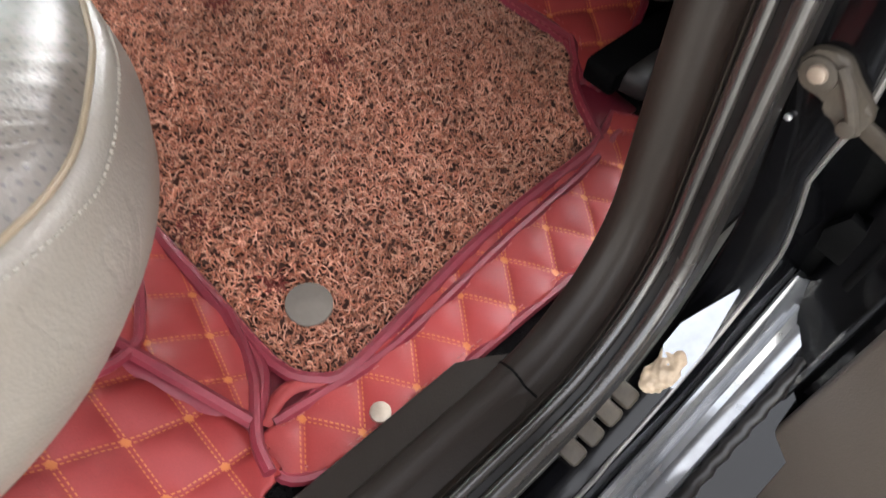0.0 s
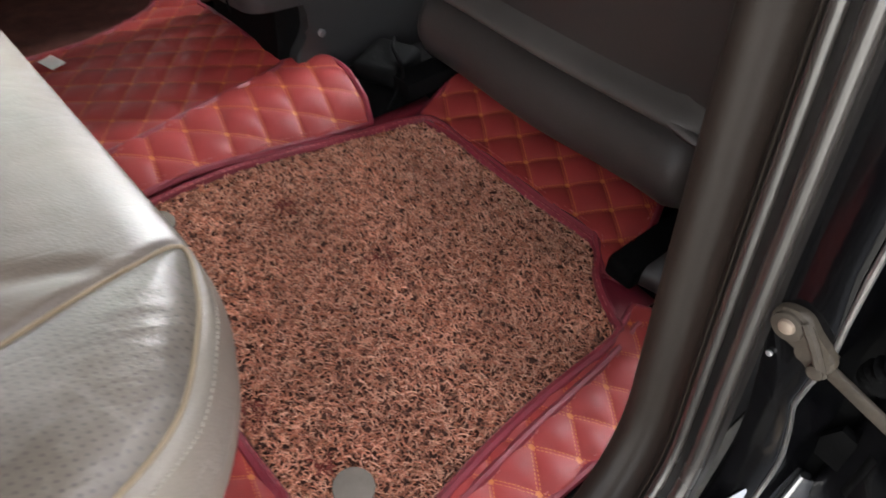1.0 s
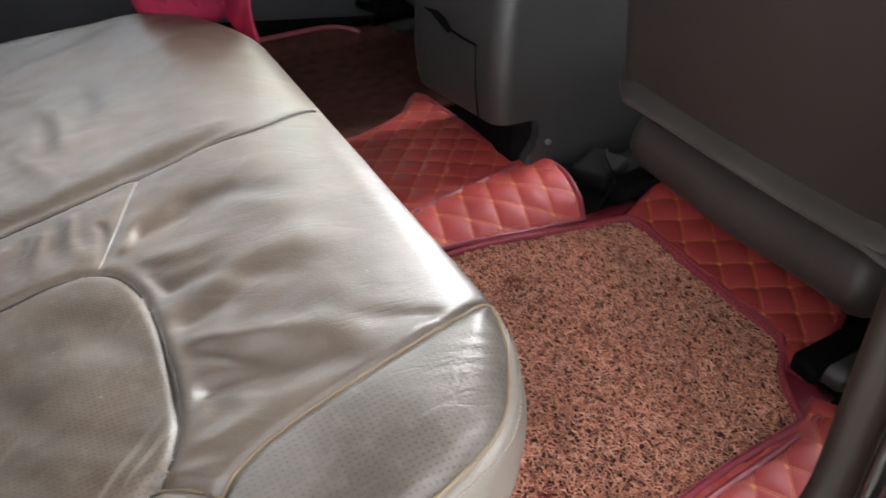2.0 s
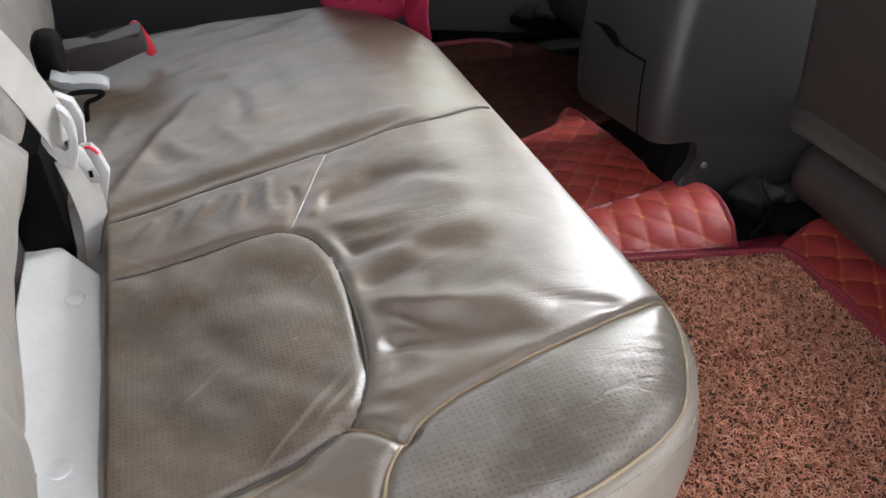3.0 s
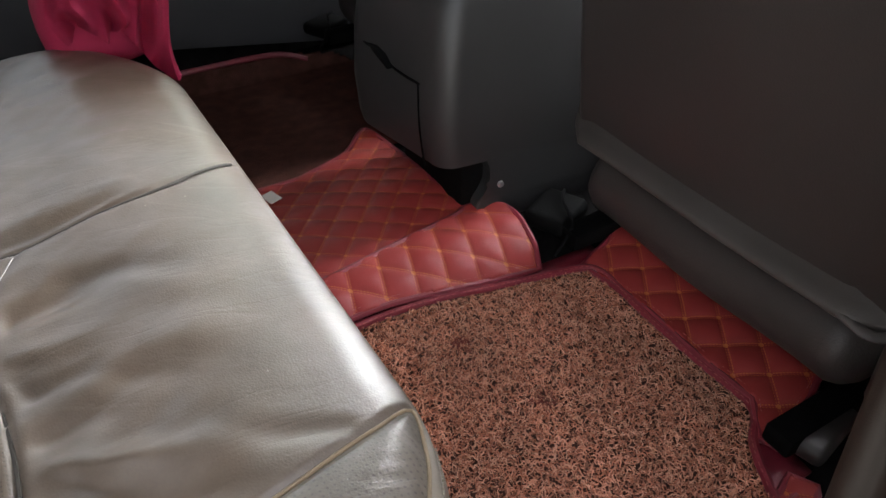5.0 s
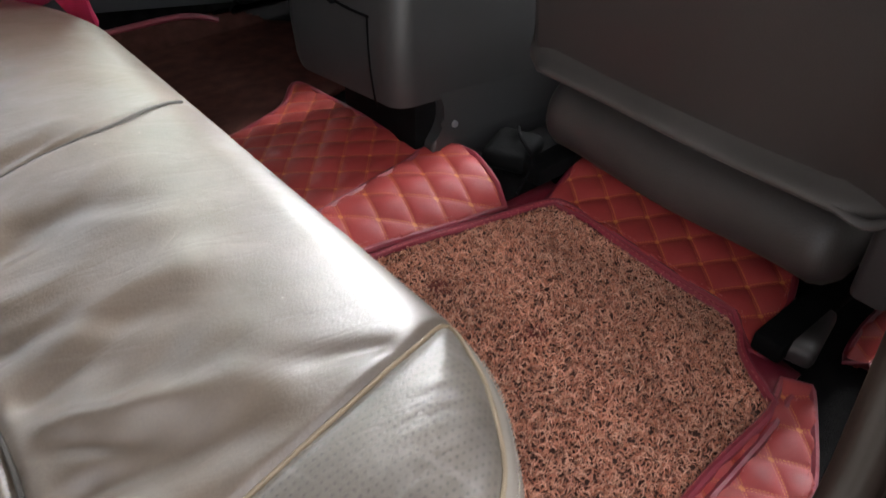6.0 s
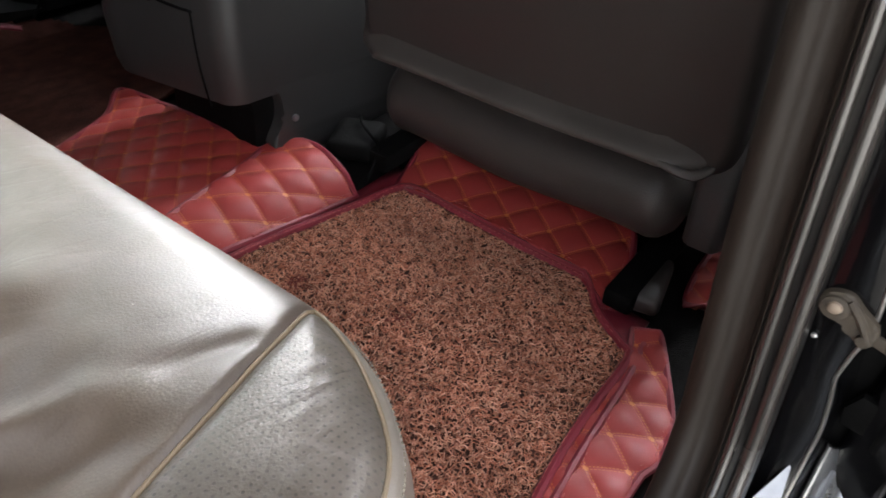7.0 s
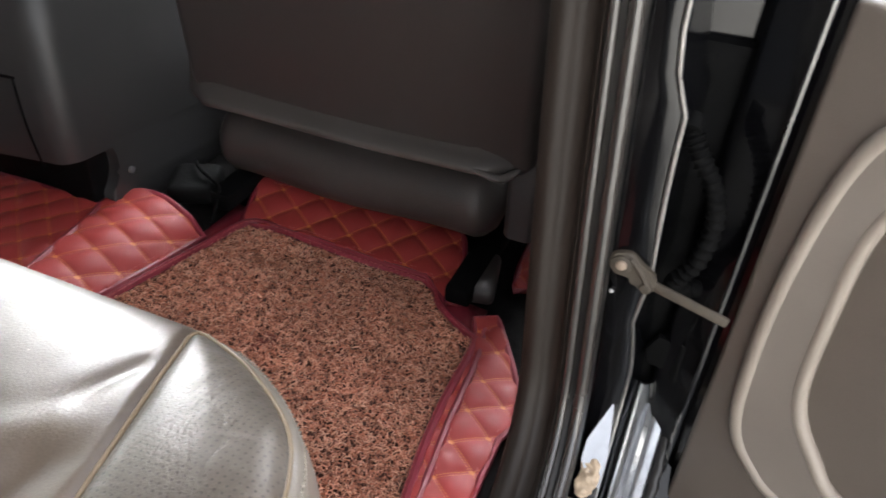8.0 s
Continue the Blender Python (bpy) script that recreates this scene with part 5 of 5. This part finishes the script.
part("binding", tube(draped(flat_curve([(0.111, 0.228), (0.103, 0.252), (0.092, 0.278), (0.069, 0.324)], 5), corner_z, 0.002), 0.0085, 8, flat=0.6), PIPE_RED, mat_near, "wide dark maroon welt")
part("binding", tube(draped(flat_curve([(0.154, 0.322), (0.148, 0.298), (0.142, 0.278), (0.134, 0.258), (0.125, 0.243), (0.114, 0.226), (0.104, 0.208), (0.099, 0.188)], 5), lambda x, y: np.maximum(side_z(x, y), strip_z(x, y)), 0.004), 0.005, 8), PIPE_RED, mat_near)
STRAP = flat_curve([(0.119, 0.229), (0.135, 0.237), (0.151, 0.24), (0.166, 0.235), (0.182, 0.225)], 6)
part("strap", tube(draped(STRAP, floor_z, 0.0), 0.0065, 8, flat=0.5), STRAP_RED, mat_near, "plump stitched maroon strap")
part("snap", disc((0.192, 0.181, 0.0165), 0.0085, 0.005, turn=Matrix.Rotation(radians(5), 4, "X")), SNAP, mat_near, "metal snap button")

pad_near = thing("coil_carpet", "pink-brown vinyl coil carpet pad lying on the mat", "carpet", "coil carpet pads")
field("backing", PAD, lambda x, y: floor_z(x, y) - 0.007, COIL_BASE, pad_near, cell=0.006, thick=0.003)
strands("coil_tangle", PAD, floor_z, 14000, 3, pad_near, rad=0.00074, label="curled vinyl strands")
for k, (tx, ty, tr) in enumerate(((0.351, 0.618, 0.009), (0.393, 0.491, 0.008), (0.196, 0.32, 0.008), (0.176, 0.405, 0.011))):
    spot = [(tx + tr * (1 + 0.4 * math.sin(3 * a + k)) * math.cos(a), ty + tr * math.sin(a)) for a in (math.pi * j / 5 for j in range(10))]
    strands("tuft", spot, lambda x, y: floor_z(x, y) + 0.0025, 26, 40 + k, pad_near, rad=0.0007, label="dirty dark red tuft", mat=TUFT)
part("edge_binding", tube(draped(grow(PAD, 0.004), floor_z, -0.001), 0.0062, 8, True), PIPE_RED, pad_near, "maroon leatherette edge binding")
for bx, by in ((0.207, 0.286), (0.217, 0.672)):
    part("button", disc((bx, by, float(floor_z(bx, by)) + 0.002), 0.0195, 0.005, turn=Matrix.Rotation(radians(5.2), 4, "X")), BUTTON, pad_near, "flat grey plastic button")



def stitches(lines, height, lift, dash=0.0052, gap=0.0032, rad=0.00055):
    """Rows of short thread stitches along plan curves."""
    bm = bmesh.new()
    for line in lines:
        pts = [Vector((*p, 0)) for p in line]
        run = 0.0
        for a, b in zip(pts[:-1], pts[1:]):
            d = (b - a).length
            q = -run
            while q < d:
                if q >= 0 and d > 0:
                    u, v = a.lerp(b, q / d), a.lerp(b, min(1.0, (q + dash) / d))
                    if (v - u).length > 0.0015:
                        tube([(u.x, u.y, float(height(u.x, u.y)) + lift), (v.x, v.y, float(height(v.x, v.y)) + lift)], rad, 4, bm=bm)
                q += dash + gap
            run = (d - (q - dash - gap)) if q > d else 0.0
    return bm


tagged(part("stitching", stitches([grow(PAD, 0.0005) + grow(PAD, 0.0005)[:1]], floor_z, 0.0042), THREAD, pad_near, "pale pink thread stitched along the binding"), kind="stuff")
tagged(part("stitching", stitches([grow(STRIP, -0.007)[:34], [(x, y - 0.006) for x, y in SEAM_LINE]], strip_z, 0.0042), THREAD, mat_near, "pale thread along the strip's edges"), kind="stuff")
tagged(part("stitching", stitches([grow(FLAP, -0.007) + grow(FLAP, -0.007)[:1]], flap_z, 0.0042), THREAD, mat_near), kind="stuff")
tagged(part("stitching", stitches([grow(WALL, -0.007) + grow(WALL, -0.007)[:1]], wall_z, 0.0042), THREAD, mat_near), kind="stuff")

mat_front = thing("floor_mat", "maroon quilted front-row mat edge beside the seat rail", "floor mat", "fitted floor mats")
FRONTP = flat_curve([(0.68, 0.212), (0.72, 0.204), (0.80, 0.20), (1.05, 0.20)], 4) + flat_curve([(1.05, 0.25), (0.80, 0.25), (0.72, 0.246), (0.67, 0.236)], 4)
front_z = lambda x, y: floor_z(x, y) + 0.002 + 0.4 * np.clip(0.225 - y, 0, 1)
field("quilt", FRONTP, front_z, QUILT, mat_front, "", 0.004, 0.005, lambda x, y: tuple(q * 2 for q in lattice(0.12, 0.13, 0.63, 0.20, 10)(x, y)), 0.005)
part("binding", tube(draped(FRONTP, front_z), 0.0048, 7, True), PIPE_RED, mat_front)

mat_mid = thing("tunnel_mat", "maroon quilted mat over the floor tunnel", "floor mat", "fitted floor mats")
HUMP = [(0.08, 0.785)] + flat_curve([(0.25, 0.786), (0.353, 0.806), (0.455, 0.823), (0.505, 0.838)], 5) + flat_curve([(0.485, 0.90), (0.485, 1.0), (0.475, 1.148), (0.41, 1.092), (0.33, 1.058), (0.27, 1.046), (0.08, 1.055)], 5)
hump_z = lambda x, y: 0.088 + 0.012 * np.sin(np.clip((y - 0.78) / 0.3, 0, 1) * math.pi)
field("quilt", HUMP, hump_z, QUILT, mat_mid, cell=0.003, thick=0.005, lattice=lambda x, y: tuple(q * 2 for q in lattice(0.12, 0.10, 0.3, 0.9, 8)(x, y)), pillow=0.005)
part("binding", tube(draped(HUMP, hump_z), 0.005, 7, True), PIPE_RED, mat_mid)
paper_bm = box((0.237, 1.0, 0.106), (0.022, 0.026, 0.0012), 0.0003, 1, Matrix.Rotation(radians(20), 4, "Z") @ Matrix.Rotation(radians(6), 4, "X"))
tagged(part("paper_scrap", paper_bm, PAPER), "small scrap of white paper on the tunnel mat", "paper")

mat_far = thing("floor_mat", "maroon mat with curled edge, its carpet pad darkened for shade", "floor mat", "fitted floor mats")
FARP = flat_curve([(0.08, 1.062), (0.27, 1.046), (0.36, 1.056), (0.44, 1.100), (0.60, 1.13), (0.68, 1.20), (0.69, 1.36), (0.68, 1.50), (0.62, 1.57), (0.53, 1.59), (0.42, 1.60), (0.2, 1.60), (0.08, 1.60)], 3, True)
far_z = lambda x, y: floor_z(x, y) + 0.004 + 0.9 * np.clip(y - 1.555, 0, 1)
field("carpet_pad", FARP, lambda x, y: far_z(x, y) - 0.002 + 0.003 * wrinkles(x * 11, y * 11, 4.0), SHADED_FAR_PILE, mat_far, "carpet pile darkened for the far side's shade", cell=0.006, thick=0.006)
part("edge_binding", tube(draped(flat_curve([(0.08, 1.60), (0.2, 1.60), (0.42, 1.60), (0.49, 1.593), (0.535, 1.576)], 5), far_z), 0.0065, 7), PIPE_RED, mat_far, "curled maroon edge")

# ---- cloth over the far end of the bench ----
cloth = thing("cloth", "crumpled bright pink cloth draped over the bench end", "cloth")
def cloth_form():
    bm = bmesh.new()
    nu, nv = 46, 34
    grid = []
    for i in range(nu):
        row = []
        for j in range(nv):
            u, v = i / (nu - 1), j / (nv - 1)
            fold = 0.012 * math.sin(u * 19 + 1.5 * math.sin(v * 4)) * v + 0.006 * math.sin(u * 41 + v * 3) * v
            x = 0.02 + 0.145 * u + 0.008 * math.sin(v * 7 + u * 5)
            if v < 0.45:
                y, z = 1.20 - 0.10 * (v / 0.45), 0.43 + 0.01 * math.sin(u * 8)
            else:
                y, z = 1.10 + fold, 0.43 - (0.06 + 0.075 * smoothstep(0.45, 1.0, u)) * (v - 0.45) / 0.55
            row.append(bm.verts.new((x, y + fold * 0.4, z + 0.008 * math.sin(u * 13 + v * 6))))
        grid.append(row)
    for i in range(nu - 1):
        for j in range(nv - 1):
            bm.faces.new((grid[i][j], grid[i + 1][j], grid[i + 1][j + 1], grid[i][j + 1]))
    bmesh.ops.solidify(bm, geom=bm.faces[:], thickness=0.0025)
    return bm


part("fabric", cloth_form(), CLOTH, cloth)
part("lump", box((0.08, 1.21, 0.36), (0.16, 0.14, 0.13), 0.05, 5), CLOTH, cloth)

# ---- hinge side of the opening: check strap, wiring boot, latch parts ----
check = thing("door_check", "dusty zinc door check strap bolted to the black pillar", "door check")
TURN = Matrix.Rotation(radians(90), 4, "Y")
part("plate", prism(flat_curve([(0.089, 0.316), (0.081, 0.322), (0.070, 0.323), (0.060, 0.315), (0.047, 0.306), (0.043, 0.296), (0.049, 0.287), (0.058, 0.286), (0.064, 0.294), (0.073, 0.297), (0.084, 0.298), (0.090, 0.306)], 4, True), 0.397, 0.406, "x", 0.003, 3), BRACKET, check, "stamped dusty steel bracket")
part("plate_rib", tube(smooth_path([(0.398, 0.070, 0.318), (0.396, 0.060, 0.309), (0.396, 0.052, 0.298), (0.398, 0.047, 0.289)], 5), 0.0036, 8), BRACKET, check)
part("washer", disc((0.3965, 0.078, 0.309), 0.0105, 0.004, turn=TURN, segs=24), BRACKET, check)
part("bolt", disc((0.3945, 0.078, 0.310), 0.0056, 0.006, turn=TURN, segs=18, bevel=0.003), BOLT, check, "bright round bolt head")
part("rivet", disc((0.397, 0.051, 0.291), 0.0055, 0.008, turn=TURN, segs=16), BRACKET, check)
part("strap", box((0.401, 0.012, 0.285), (0.004, 0.085, 0.0105), 0.0015, 2, Matrix.Rotation(radians(14), 4, "X")), BRACKET, check, "flat steel strap")
part("plug", disc((0.409, 0.082, 0.2675), 0.0025, 0.003, turn=TURN, segs=12), STEEL, frame_thing)

boot = thing("wiring_boot", "black corrugated rubber wiring boot beside the door hinge", "cable")
boot_path = smooth_path([(0.446, 0.050, 0.435), (0.441, 0.037, 0.415), (0.438, 0.018, 0.388), (0.438, 0.008, 0.352), (0.438, 0.012, 0.308), (0.441, 0.026, 0.278), (0.450, 0.024, 0.262), (0.470, 0.004, 0.256)], 12)
part("bellows", tube(boot_path, 0.0086, 12, ripple=lambda i: 1.0 + 0.16 * (1 if i % 3 == 0 else -0.6)), GREASE_AND_SHADE, boot)
part("collar", disc((0.447, 0.053, 0.440), 0.011, 0.016, turn=Matrix.Rotation(radians(60), 4, "Y")), GREASE_AND_SHADE, boot)

hinge = part("hinge_leaf", prism([(0.030, 0.13), (0.034, 0.15), (0.024, 0.172), (-0.01, 0.165), (-0.01, 0.125)], 0.480, 0.490, "x", 0.003), GREASE_AND_SHADE, frame_thing, "black greasy steel hinge leaf")
part("pin", disc((0.480, -0.006, 0.147), 0.007, 0.055, segs=16), GREASE_AND_SHADE, hinge)

# ---- open rear door ----
door = thing("rear_door", "open rear door with grey-brown trim and moulded pocket", "door")
DM = Matrix.Translation((0.455, -0.02, 0)) @ Matrix(((-math.cos(radians(68)), -math.sin(radians(68)), 0, 0), (-math.sin(radians(68)), math.cos(radians(68)), 0, 0), (0, 0, 1, 0), (0, 0, 0, 1)))


def on_door(bm):
    """From the door's own plan (along, out of the trim, up) into place."""
    bmesh.ops.transform(bm, matrix=DM, verts=bm.verts[:])
    return bm


part("door_shell", on_door(box((0.45, -0.077, 0.10), (1.01, 0.13, 0.98), 0.02, 3)), PAINT, door, "glossy black painted door edge")
part("trim_panel", on_door(box((0.485, -0.004, 0.11), (0.93, 0.022, 0.92), 0.008, 3)), DOOR_TRIM, door, "grey-brown moulded trim panel")
outer = flat_curve([(0.50, 0.56), (0.20, 0.53), (0.10, 0.495), (0.068, 0.445), (0.054, 0.33), (0.054, 0.225), (0.064, 0.140), (0.095, 0.098), (0.14, 0.077), (0.30, 0.05), (0.50, 0.04)], 6)
inner = flat_curve([(0.50, 0.50), (0.20, 0.475), (0.125, 0.445), (0.100, 0.40), (0.098, 0.302), (0.106, 0.207), (0.140, 0.152), (0.180, 0.118), (0.30, 0.10), (0.50, 0.09)], 6)
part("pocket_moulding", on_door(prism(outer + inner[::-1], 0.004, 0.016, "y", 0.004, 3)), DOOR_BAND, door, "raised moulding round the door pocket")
part("moulding_edge", on_door(tube([(a, 0.010, b) for a, b in outer], 0.0088, 14)), MOULDING_HIGHLIGHT, door, "moulding edge with its highlight in the colour")
part("moulding_edge", on_door(tube([(a, 0.010, b) for a, b in inner], 0.0078, 14)), MOULDING_HIGHLIGHT, door, "moulding edge with its highlight in the colour")
# Bead shaped onto the door edge to draw its thin highlight line.
part("edge_highlight_bead", on_door(tube([(0.004, -0.006, -0.3), (0.004, -0.006, 0.64)], 0.0035, 8)), SILL_PAINT, door, "thin glossy bead added for the door edge's highlight")
